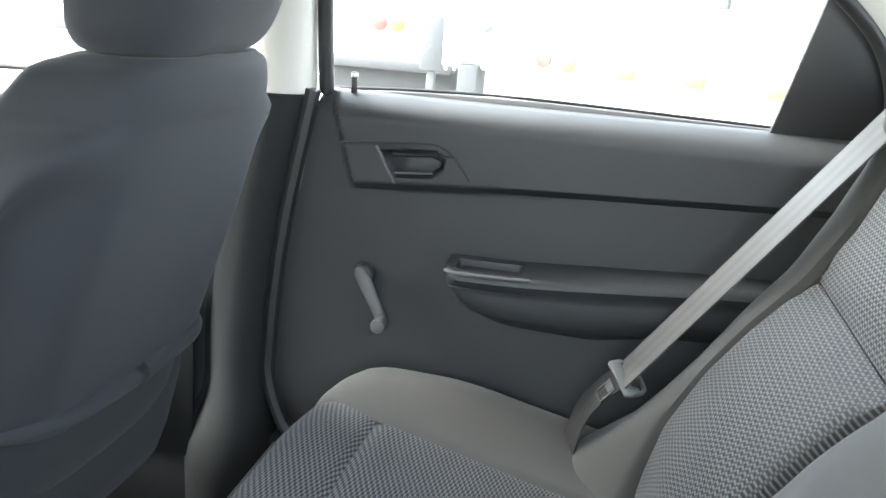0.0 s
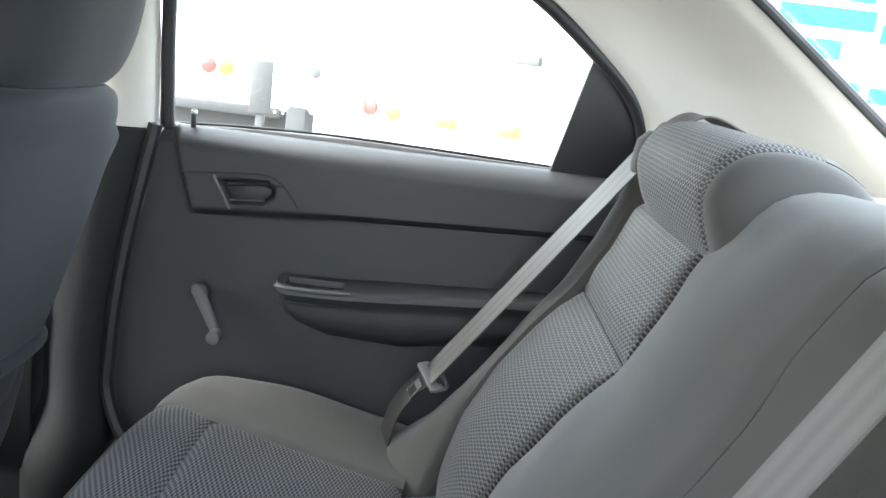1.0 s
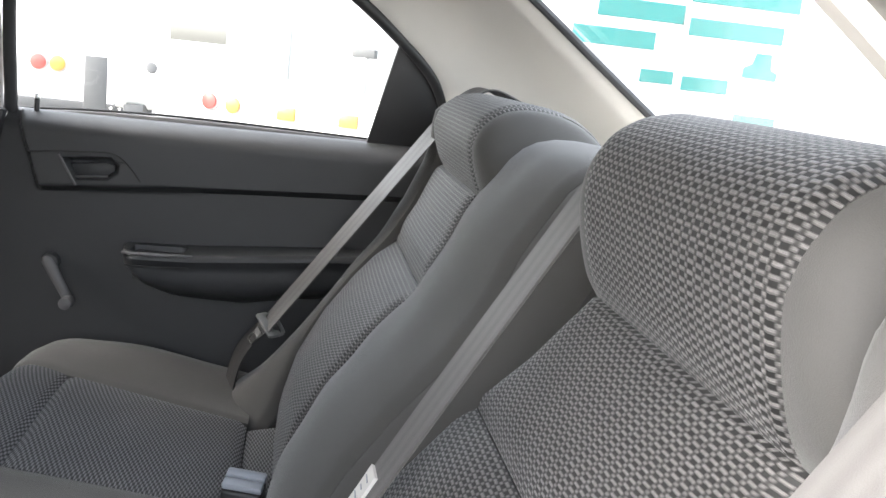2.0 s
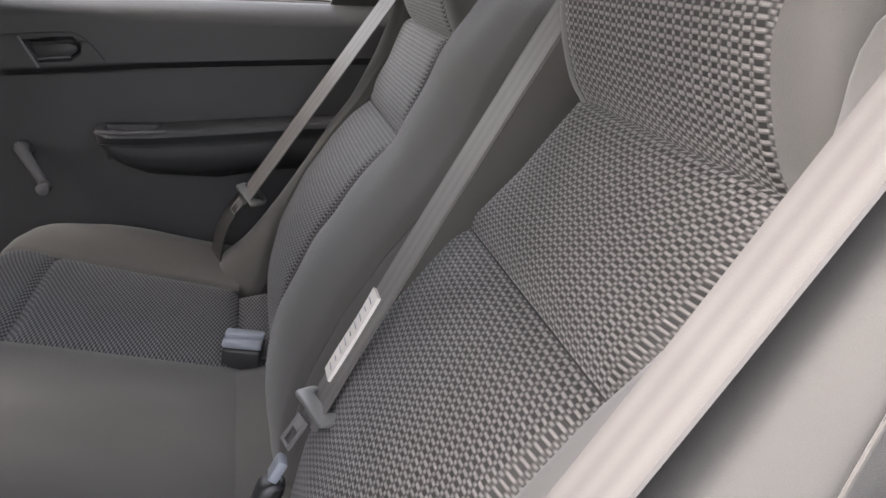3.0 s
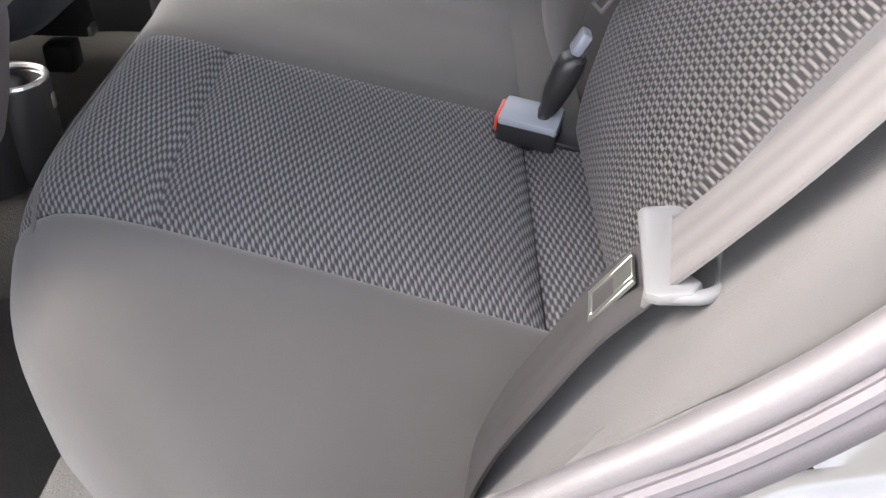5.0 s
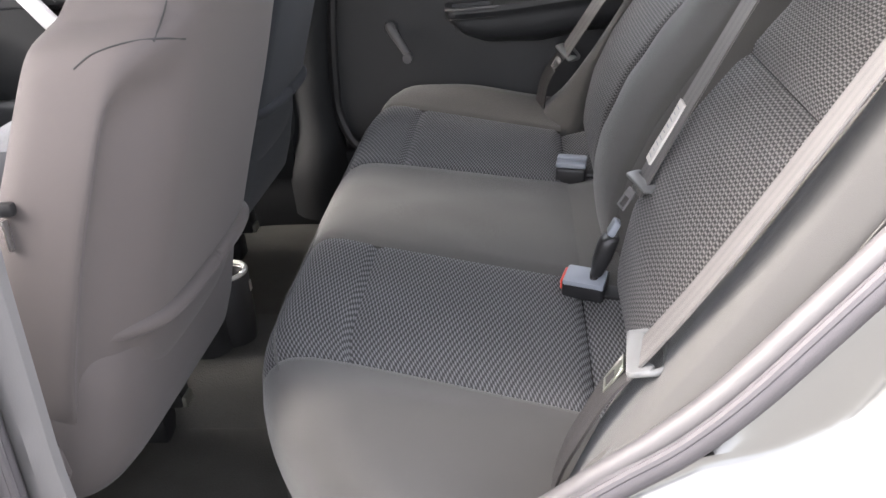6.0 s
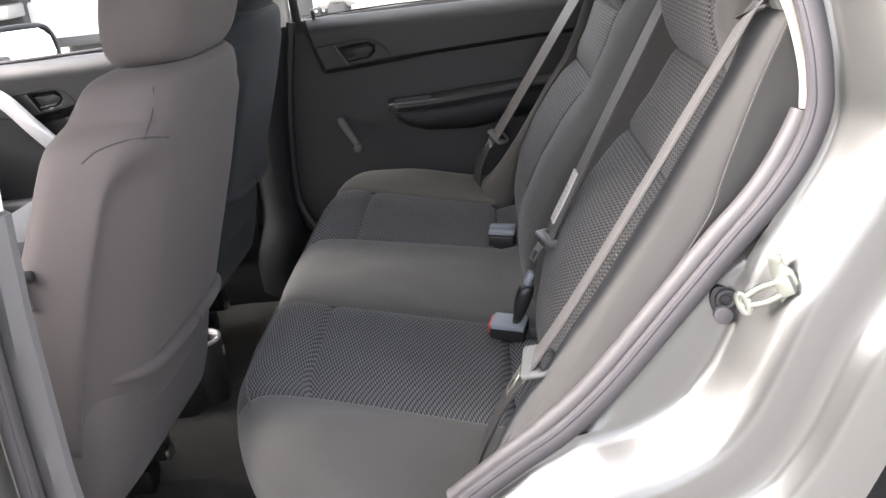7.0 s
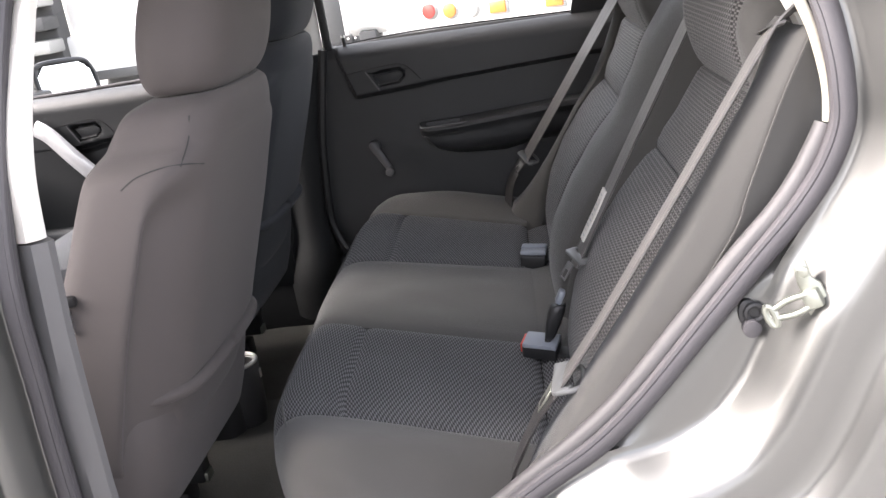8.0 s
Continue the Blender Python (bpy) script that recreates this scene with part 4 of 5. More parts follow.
for s in (1, -1):
    a, b = (0.183, 0.508) if s > 0 else (-0.521, -0.180)
    a2, b2 = (a, b) if s > 0 else (a - 0.066, b - 0.100)
    low_a = (lambda z, a=a: lerp([0.60, 0.70, 0.80], [a + 0.012, a + 0.004, a], z))
    low_b = (lambda z, b=b: lerp([0.60, 0.70, 0.80], [b - 0.012, b - 0.004, b], z))
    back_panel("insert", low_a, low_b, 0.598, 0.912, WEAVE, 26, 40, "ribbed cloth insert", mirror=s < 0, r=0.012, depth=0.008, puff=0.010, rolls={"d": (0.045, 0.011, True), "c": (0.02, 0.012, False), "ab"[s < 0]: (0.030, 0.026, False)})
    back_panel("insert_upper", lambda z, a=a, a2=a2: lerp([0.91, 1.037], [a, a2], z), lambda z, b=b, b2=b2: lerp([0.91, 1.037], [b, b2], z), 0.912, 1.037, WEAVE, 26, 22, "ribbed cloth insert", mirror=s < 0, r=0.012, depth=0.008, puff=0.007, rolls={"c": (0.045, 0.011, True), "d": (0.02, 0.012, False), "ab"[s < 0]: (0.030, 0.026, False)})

    def strip(u, v, a=a, b=b):
        return (0.010 + 0.058 * v, a + 0.01 + (b - a - 0.02) * u, 0.590 + 0.010 * v)
    part("lower_strip", patch(strip, 20, 6, r=0.010, depth=0.006, out=(-0.2, 0, 1), edges="abc"), WEAVE_FINE, rear_back, "ribbed cloth strip")

    # Headrest hump: ribbed cloth over the front and top, plain rounded cheeks at both ends.
    outline = smooth_line([(0.274, 0, 1.030), (0.262, 0, 1.050), (0.252, 0, 1.085), (0.250, 0, 1.118), (0.262, 0, 1.146), (0.290, 0, 1.163), (0.33, 0, 1.166), (0.375, 0, 1.154), (0.41, 0, 1.125), (0.425, 0, 1.08), (0.425, 0, 1.03)], 4)
    ends = (0.140, 0.468) if s > 0 else (-0.578, -0.290)

    def over(u, v, ends=ends, outline=outline):
        k = v * (len(outline) - 1)
        i = min(int(k), len(outline) - 2)
        p = outline[i].lerp(outline[i + 1], k - i)
        return (p.x, ends[0] + (ends[1] - ends[0]) * u, p.z - (0.020 * step(1.04, 1.15, p.z) if ends[0] > 0 else 0.0))

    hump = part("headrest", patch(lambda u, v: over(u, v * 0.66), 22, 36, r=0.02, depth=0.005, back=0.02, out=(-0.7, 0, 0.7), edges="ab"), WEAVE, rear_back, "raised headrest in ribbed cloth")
    part("rear_cloth", patch(lambda u, v: over(u, 0.655 + 0.345 * v), 16, 16, r=0.02, depth=0.004, back=0.02, out=(0.7, 0, 0.7), edges="ab"), FABRIC, hump, "plain grey rear of the headrest")
    for y0, way in ((ends[0] + 0.006, -1), (ends[1] - 0.006, 1)):
        rings = []
        for k in range(11):
            f = math.sqrt(max(0.0, 1 - (k / 10 * 0.98) ** 2.4))
            inner = way * s < 0
            f = (0.35 + 0.65 * f if inner else 0.80 + 0.20 * f) * 0.965
            rings.append([Vector((0.34 + (p.x - 0.34) * f, y0 + way * (0.052 if inner else 0.034) * k / 10, 1.0 + (p.z - (0.020 * step(1.04, 1.15, p.z) if s > 0 else 0.0) - 1.0) * f)) for p in outline])
        part("cheek", loft(rings), FABRIC, hump, "plain grey cheek of the headrest")

part("middle_strip", patch(lambda u, v: (-0.004 + 0.072 * v, -0.195 + 0.405 * u, 0.5965 + 0.010 * v ** 2), 20, 6, r=0.010, depth=0.004, out=(-0.2, 0, 1), edges="ab"), FABRIC, rear_back)

# Plain middle part, swelling out between the inserts, with a long seam.
MID = [Vector((back_x(z) + 0.003, 0, z)) for z in np.linspace(0.585, 1.02, 24)] + [Vector((0.290, 0, 1.062)), Vector((0.306, 0, 1.088)), Vector((0.335, 0, 1.104)), Vector((0.38, 0, 1.106)), Vector((0.43, 0, 1.092)), Vector((0.46, 0, 1.075))]
MID_LINE = smooth_line(MID, 3)


def mid_at(v):
    k = v * (len(MID_LINE) - 1)
    i = min(int(k), len(MID_LINE) - 2)
    p, d = MID_LINE[i].lerp(MID_LINE[i + 1], k - i), MID_LINE[i + 1] - MID_LINE[i]
    return p, Vector((-d.z, 0, d.x)).normalized()


def middle(u, v):
    p, n = mid_at(v)
    y = 0.178 - (0.264 + 0.02 * step(0.8, 0.95, v)) * u
    swell = 0.024 * math.sin(math.pi * u) ** 0.8 * step(-0.1, 0.2, v) * (1 - 0.7 * step(0.75, 0.95, v))
    q = p + n * swell
    return (q.x, y, q.z)


def middle_side(u, v):
    p, n = mid_at(v)
    y = -0.088 - 0.02 * step(0.8, 0.95, v) - (0.075 + 0.09 * step(0.80, 0.92, v)) * u
    q = p - n * (0.001 + 0.045 * u * (1 - 0.8 * step(0.8, 0.92, v)))
    return (q.x, y, q.z)


part("middle_panel", patch(middle, 24, 60, r=0.010, depth=0.003, back=0.04, ripple=0.0025, out=(-0.6, 0, 1)), FABRIC, rear_back)
part("middle_side", patch(middle_side, 10, 60, r=0.006, depth=0.002, back=0.04, edges="ab", out=(-0.6, 0, 1)), FABRIC, rear_back)


SEAM_Z = [0.45, 0.52, 0.59, 0.65, 0.695, 0.720, 0.744, 0.767, 0.797, 0.843, 0.882, 0.940, 0.973, 1.050, 1.103, 1.13]
SEAM_X = [-0.12, -0.095, -0.065, -0.030, 0.002, 0.030, 0.062, 0.095, 0.130, 0.169, 0.196, 0.234, 0.246, 0.277, 0.302, 0.316]
CREST_Z = [0.46, 0.54, 0.58, 0.64, 0.70, 0.77, 0.85, 0.92, 1.0, 1.05, 1.10, 1.13]
CREST_X = [-0.08, -0.050, -0.035, -0.008, 0.022, 0.069, 0.124, 0.170, 0.221, 0.253, 0.284, 0.303]


def bolster(s, inner, outer):
    """Plain side bolster: from the insert over a rounded crest to the seam, then back along the side."""
    def P(u, v):
        z = 0.46 + (1.125 - 0.46) * v
        y_in = inner if z > 0.62 else inner + (0.02 if s < 0 else -0.02) * step(0.62, 0.5, z)
        if s < 0:
            y_in -= lerp([0.91, 1.04, 1.13], [0.0, 0.066, 0.085], z)
        xi = back_x(max(z, 0.5)) if z > 0.62 else lerp([0.46, 0.52, 0.62], [-0.06, 0.0, 0.056], z)
        xs = lerp(SEAM_Z, SEAM_X, z) - 0.022 if s < 0 else lerp(SIDE_Z, SIDE_X, z)
        if s > 0:
            if u < 0.55:
                f = u / 0.55
                return (xi + (xs - xi) * f ** 1.2 - 0.028 * math.sin(math.pi * f), y_in + (0.61 - y_in) * f, z)
            f = (u - 0.55) / 0.45
            return (xs + 0.055 * f ** 1.3, 0.61 + (outer - 0.61) * f, z)
        xc = lerp(CREST_Z, CREST_X, z) - 0.023
        ys = [0.0, 0.18, 0.34, 0.46, 0.56, 0.76, 0.88, 1.0]
        full = step(0.80, 0.68, z)
        xk = [xi + 0.004, xi + (0.30 + 0.28 * full) * (xc - xi), xi + (0.72 + 0.20 * full) * (xc - xi), xc, xc + 0.22 * (xs - xc), xs, xs + 0.030, xs + 0.095]
        yk = [y_in, y_in + 0.31 * (-0.674 - y_in), y_in + 0.68 * (-0.674 - y_in), -0.674, -0.694, -0.7060, -0.700, outer + 0.040]
        return (lerp(ys, xk, u), lerp(ys, yk, u), z)
    return P


near_side = patch(bolster(-1, -0.521, -0.712), 32, 56, r=0.014, depth=0.009, back=0.015, ripple=0.0012, out=(-1, -0.9, 0.3))
bmesh.ops.smooth_vert(near_side, verts=near_side.verts, factor=0.5, use_axis_x=True, use_axis_y=True, use_axis_z=True)
bmesh.ops.smooth_vert(near_side, verts=near_side.verts, factor=0.5, use_axis_x=True, use_axis_y=True, use_axis_z=True)
part("side_bolster", near_side, FABRIC, rear_back, "plain grey side bolster")
part("side_bolster", patch(bolster(1, 0.508, 0.692), 28, 48, r=0.014, depth=0.009, ripple=0.0015), FABRIC, rear_back, "plain grey side bolster")
part("side_seam", tube([(x - 0.021, -0.7070, z) for z, x in zip(SEAM_Z, SEAM_X)], 0.0011, 6), FABRIC, rear_back)

# ---- seat belts ----
def tongue(parent, at, along, across, size=1.0, plate_mat=ZINC):
    """The sliding tongue: a broad bar before the belt, a loop closing behind it, and a steel plate with a hole. along: down the belt."""
    d = Vector(along).normalized()
    w = Vector(across)
    w = (w - d * w.dot(d)).normalized()
    n = w.cross(d)
    if n.x > 0:
        n = -n
    at = Vector(at)
    e = (-d - n).normalized()
    m = w.cross(e)
    m = m if m.dot(n) > 0 else -m
    L = [(0.030, 0.006, 0.0), (0.031, 0.014, 0.0), (0.0305, 0.021, -0.001), (0.027, 0.027, -0.002), (0.020, 0.030, -0.003), (0.0, 0.031, -0.004), (-0.018, 0.029, -0.004), (-0.026, 0.024, -0.003), (-0.030, 0.016, -0.001), (-0.030, 0.006, 0.0)]
    ring = part("tongue", tube([at + (w * a + e * b + m * c) * size for a, b, c in L], 0.0034 * size, 10, 4, up=m), TONGUE, parent, "pale grey plastic tongue loop")
    outline = [(-0.034, 0.000), (-0.033, 0.014), (-0.030, 0.019), (-0.025, 0.019), (-0.024, 0.013), (0.018, 0.013), (0.021, 0.018), (0.026, 0.022), (0.033, 0.018), (0.034, 0.004), (0.031, -0.002), (-0.031, -0.003)]
    part("bar", prism([(a * size, b * size) for a, b in outline], at + m * 0.004, w, e, (0.006 if w.cross(e).dot(m) < 0 else -0.006) * size, 0.0018 * size), TONGUE, ring, "pale plastic bar")
    plate = bmesh.new()
    for a0, a1, b0, b1 in ((-0.0120, -0.0085, 0.009, 0.040), (0.0065, 0.0100, 0.009, 0.040), (-0.0085, 0.0065, 0.009, 0.022), (-0.0085, 0.0065, 0.037, 0.040)):
        prism([(a0 * size, b0 * size), (a1 * size, b0 * size), (a1 * size, b1 * size), (a0 * size, b1 * size)], at + n * 0.001, w, d, 0.0025, 0.0004, 1, bm=plate)
    part("latch_plate", plate, plate_mat, ring, "steel latch plate")
    return ring


near_belt = thing("seat_belt", (0.05, -0.60, 0.76), "grey webbing seat belt with a pale tongue beside the open doorway", "seat belt", "rear seat belts")
part("shoulder_webbing", ribbon([(0.365, -0.662, 1.132), (0.332, -0.664, 1.136), (0.306, -0.666, 1.132), (0.285, -0.6665, 1.119), (0.2685, -0.6680, 1.098), (0.172, -0.666, 0.95), (0.108, -0.658, 0.850), (0.0755, -0.649, 0.800), (0.050, -0.638, 0.760)], [(-0.1, -1, 0.40)] * 3 + [(-0.12, -1, 0.2)] + [(-0.14, -1, 0.0)] * 5, 0.047), BELT, near_belt)
part("lap_webbing", ribbon([(0.056, -0.637, 0.766), (0.030, -0.640, 0.738), (0.008, -0.640, 0.700), (-0.010, -0.634, 0.660), (-0.022, -0.620, 0.61), (-0.028, -0.60, 0.55)], (-0.10, -1, -0.08), 0.044), BELT_SHADED, near_belt)
tongue(near_belt, (0.048, -0.637, 0.768), (-0.54, 0.08, -0.836), (-0.11, -0.99, -0.06), 1.0)

far_belt = thing("seat_belt", (0.0, 0.58, 0.74), "grey webbing seat belt with a pale tongue against the far side", "seat belt", "rear seat belts")
part("shoulder_webbing", ribbon([(0.38, 0.53, 1.13), (0.325, 0.538, 1.150), (0.290, 0.541, 1.134), (0.263, 0.5445, 1.10), (0.125, 0.566, 0.90), (0.010, 0.580, 0.735)], (0.38, -0.92, 0.0), 0.046), BELT, far_belt)
part("lap_webbing", ribbon([(0.015, 0.580, 0.742), (-0.015, 0.592, 0.705), (-0.035, 0.602, 0.665), (-0.045, 0.61, 0.61), (-0.045, 0.61, 0.56)], (0.38, -0.92, 0.0), 0.044), BELT_SHADED, far_belt)
# Black stands in for the shade on the far plate, which faces away.
tongue(far_belt, (0.006, 0.573, 0.734), (-0.6, 0.06, -0.8), (0.34, -0.78, -0.51), 0.88, PLASTIC_BLACK)

mid_belt = thing("seat_belt", (0.08, -0.22, 0.74), "dark webbing centre belt with a white sewn label", "seat belt", "rear seat belts")
MIDW = (0.065, -0.997, -0.043)
part("webbing", ribbon([(0.37, -0.225, 1.120), (0.335, -0.230, 1.140), (0.302, -0.236, 1.128), (0.2815, -0.238, 1.10), (0.2245, -0.235, 1.0), (0.169, -0.231, 0.90), (0.115, -0.227, 0.80), (0.086, -0.238, 0.752)], MIDW, 0.046), BELT, mid_belt)
label_tag = part("label_tag", ribbon([(0.1435, -0.2185, 0.859), (0.130, -0.2180, 0.833), (0.113, -0.2170, 0.803), (0.1035, -0.2165, 0.785)], MIDW, 0.023, 0.0024, ribs=False), LABEL, mid_belt, "white sewn paper label")
for k in range(9):
    p = Vector((0.1395, -0.2183, 0.8515)).lerp(Vector((0.1075, -0.2168, 0.7925)), k / 8) + Vector((-0.0026, 0, 0.0014))
    part("print_bar", rbox((0.0008, 0.015 - 0.006 * (k % 3 == 1), 0.0011), p, 0.0002, 1, Matrix.Rotation(0.495, 3, "Y")), BUCKLE, label_tag)
tongue(mid_belt, (0.0865, -0.242, 0.766), (-0.58, -0.12, -0.80), (0.14, -0.95, -0.30), 0.88, PLASTIC_LIGHT)

clasp = thing("belt_clasp", (0.045, -0.205, 0.66), "black belt clasp with a bright latch on a short stalk", "belt clasp")
rings = []
for f, hx, hy in ((-0.032, 0.006, 0.010), (-0.028, 0.008, 0.012), (-0.005, 0.012, 0.015), (0.02, 0.013, 0.017), (0.030, 0.012, 0.016), (0.034, 0.008, 0.012)):
    rings.append(ring_xy(0.046 + 0.30 * f, -0.212, 0.656 + 0.85 * f, hx, hy * 0.9, 3.0, 20))
part("body", loft(rings), PLASTIC_BLACK, clasp)
part("latch", rbox((0.010, 0.020, 0.022), (0.060, -0.214, 0.697), 0.003, 2, Matrix.Rotation(0.5, 3, "Y")), BUCKLE, clasp, "pale latch")
part("stalk", rbox((0.010, 0.022, 0.04), (0.030, -0.208, 0.618), 0.004, 2, Matrix.Rotation(0.45, 3, "Y")), BELT_SHADED, clasp)

tilt = Matrix.Rotation(radians(-14), 3, "Z") @ Matrix.Rotation(radians(6), 3, "Y") @ Matrix.Rotation(radians(7), 3, "X")
red_buckle = thing("belt_buckle", (0.02, -0.205, 0.60), "blue-grey belt buckle with a red release button", "belt buckle", "belt buckles")
c = Vector((0.022, -0.205, 0.612))
part("body", rbox((0.056, 0.040, 0.028), c, 0.005, 3, tilt), PLASTIC_BLACK, red_buckle, "black lower shell")
part("cover", rbox((0.055, 0.0405, 0.010), c + tilt @ Vector((0.0005, 0, 0.010)), 0.0035, 2, tilt), BUCKLE, red_buckle, "blue-grey cover")
part("button", rbox((0.006, 0.032, 0.016), c + tilt @ Vector((-0.0275, 0, 0.004)), 0.002, 2, tilt), RED, red_buckle, "red release button")
part("strap", rbox((0.05, 0.026, 0.006), c + tilt @ Vector((0.045, 0, -0.006)), 0.002, 2, tilt), PLASTIC_BLACK, red_buckle)

grey_buckle = thing("belt_buckle", (0.015, 0.235, 0.60), "pair of blue-grey belt buckles side by side", "belt buckle", "belt buckles")
tl2 = Matrix.Rotation(radians(-6), 3, "Z") @ Matrix.Rotation(radians(5), 3, "Y")
c = Vector((0.013, 0.240, 0.610))
part("body", rbox((0.052, 0.050, 0.030), c - Vector((0, 0, 0.006)), 0.005, 3, tl2), PLASTIC_BLACK, grey_buckle, "black lower shells")
part("cover", rbox((0.053, 0.022, 0.010), c + tl2 @ Vector((0.0, 0.013, 0.015)), 0.004, 2, tl2), BUCKLE, grey_buckle)
part("cover", rbox((0.053, 0.022, 0.010), c + tl2 @ Vector((0.0, -0.012, 0.013)), 0.004, 2, tl2), BUCKLE, grey_buckle)
part("strap", rbox((0.05, 0.03, 0.006), c + tl2 @ Vector((0.04, 0, -0.006)), 0.002, 2, tl2), PLASTIC_BLACK, grey_buckle)

# ---- front seats ----
SEAT = [(0.636, -0.486, 0.20, 0.13), (0.645, -0.470, 0.226, 0.155), (0.67, -0.458, 0.236, 0.168), (0.71, -0.446, 0.240, 0.172), (0.745, -0.434, 0.242, 0.174), (0.80, -0.416, 0.244, 0.175), (0.87, -0.392, 0.244, 0.172), (0.93, -0.371, 0.240, 0.165), (0.995, -0.350, 0.230, 0.159),
        (1.030, -0.340, 0.218, 0.154), (1.044, -0.335, 0.196, 0.148), (1.053, -0.331, 0.176, 0.145), (1.07, -0.326, 0.164, 0.140), (1.092, -0.324, 0.148, 0.125), (1.104, -0.329, 0.12, 0.09)]


def front_seat(cy, dx, side, label, cloth, edge_up=0.0):
    root = thing("front_seat", (-0.7 + dx, cy, FLOOR_Z), label, "car seat", "front seats")
    rings = []
    line = smooth_line([(r[1], r[2], r[3]) for r in SEAT], 4)
    zs = smooth_line([(r[0], 0, 0) for r in SEAT], 4)
    for q, z in zip(line, zs):
        ring = []
        for k in range(144):
            c, s = math.cos(2 * math.pi * k / 144), math.sin(2 * math.pi * k / 144)
            px = math.copysign(abs(c) ** 0.42, c)
            py = math.copysign(abs(s) ** 0.55, s)
            x = q.x - q.z / 2 + px * q.z / 2
            if c > 0:
                x += step(0.0, 0.75, c) * (0.010 * (1 - py * py) - 0.056 * max(0.0, (abs(py) - 0.58) / 0.42) ** 1.6 * step(1.03, 0.97, z.x) - 0.010 * step(0.742 + edge_up, 0.726 + edge_up, z.x) * step(0.84, 0.66, abs(py)))
            ring.append(Vector((x + dx, cy + q.y * py, z.x)))
        rings.append(ring)
    back = part("backrest", loft(rings), cloth, root)
    skin = BVHTree.FromPolygons([tuple(p) for ring in rings for p in ring], [(i * 144 + k, i * 144 + (k + 1) % 144, (i + 1) * 144 + (k + 1) % 144, (i + 1) * 144 + k) for i in range(len(rings) - 1) for k in range(144)])

    def on_side(x, z):
        """The place on the outer cheek of the backrest at this depth and height."""
        at = skin.ray_cast(Vector((x + dx, cy + side * 0.5, z)), Vector((0, -side, 0)))[0]
        return at if at else Vector((x + dx, cy + side * 0.15, z))

    for seam in (((-0.422, 1.020), (-0.404, 1.031), (-0.376, 1.037), (-0.352, 1.035), (-0.342, 1.027)), ((-0.350, 1.085), (-0.352, 1.060), (-0.356, 1.034))):
        part("seam", tube([on_side(x, z) for x, z in seam], 0.0010, 6), STITCH, back)

    def on_back(u, z):
        """A place on the rear face of the backrest."""
        hw, th, xb = (lerp([r[0] for r in SEAT], [r[k] for r in SEAT], z) for k in (2, 3, 1))
        py = u / hw
        c = math.sqrt(max(0.0, 1 - abs(py) ** (2 / 0.55)))
        return (xb - th / 2 + c ** 0.42 * th / 2 + 0.010 * (1 - py * py) - 0.056 * max(0.0, (abs(py) - 0.58) / 0.42) ** 1.6 + dx, cy + u, z)

    part("lower_edge", tube([Vector(on_back(u, 0.742 + edge_up + 0.008 * abs(u / 0.19) ** 4)) + Vector((0.003 - 0.022 * abs(u / 0.20) ** 6, 0, 0)) for u in np.linspace(-0.205, 0.205, 25)], 0.0105, 10, 2), cloth, back)
    # Headrest on two posts.
    rings = []
    for z, hx, hy in ((1.102, 0.040, 0.085), (1.109, 0.052, 0.115), (1.130, 0.062, 0.132), (1.17, 0.066, 0.140), (1.22, 0.062, 0.138), (1.255, 0.050, 0.125), (1.275, 0.03, 0.09)):
        rings.append(ring_xy(-0.375 + dx + 0.25 * (z - 1.1), cy, z, hx, hy, 3.4, 44))
    lines = list(zip(*rings))
    fine = [smooth_line(l, 3) for l in lines]
    head = part("headrest", loft([[f[i] for f in fine] for i in range(len(fine[0]))]), cloth, root)
    for k in (-0.055, 0.055):
        part("post", disc((-0.378 + dx, cy + k, 1.06), (0.2, 0, 1), 0.006, 0.06, 12), CHROME, head)
    # Cushion and its rear skirt, side shield, rails.
    rings = []
    for z, xb, xf, hy in ((0.528, -0.545, -0.98, 0.19), (0.536, -0.514, -1.0, 0.222), (0.556, -0.496, -1.01, 0.236), (0.595, -0.482, -1.01, 0.238), (0.635, -0.472, -1.01, 0.238), (0.67, -0.463, -1.01, 0.238), (0.70, -0.459, -1.0, 0.236), (0.735, -0.466, -0.96, 0.225), (0.75, -0.49, -0.9, 0.19)):
        rings.append(ring_xy((xb + xf) / 2 + dx, cy, z, (xb - xf) / 2, hy, 7.0, 60))
    base = part("seat_cushion", loft(rings), cloth, root)
    outer = cy + side * 0.242
    part("side_shield", prism([(-0.53, 0.636), (-0.525, 0.60), (-0.54, 0.575), (-0.62, 0.56), (-0.95, 0.545), (-0.97, 0.58), (-0.62, 0.63), (-0.56, 0.645)], (dx, outer, 0), (1, 0, 0), (0, 0, 1), 0.008 * side * -1, 0.003), cloth, base, "grey plastic side shield")
    part("shield_bolt", disc((-0.562 + dx, outer + side * 0.012, 0.604), (0, side, 0), 0.014, 0.008, 18, 0.002), CHROME, base)
    lever = part("recline_lever", rbox((0.022, 0.012, 0.014), (-0.512 + dx, outer + side * 0.002, 0.900), 0.004), PLASTIC_BLACK, back)
    part("lever_edge", rbox((0.003, 0.008, 0.03), (-0.515 + dx, outer + side * 0.003, 0.874), 0.001), CHROME, lever)
    for k in (-0.19, 0.19):
        rail = part("rail", rbox((0.40, 0.035, 0.19), (-0.80 + dx, cy + k, 0.485), 0.006), PLASTIC_BLACK, root)
        part("rail_end", rbox((0.03, 0.03, 0.02), (-0.61 + dx, cy + k, 0.40), 0.004), ZINC, rail)
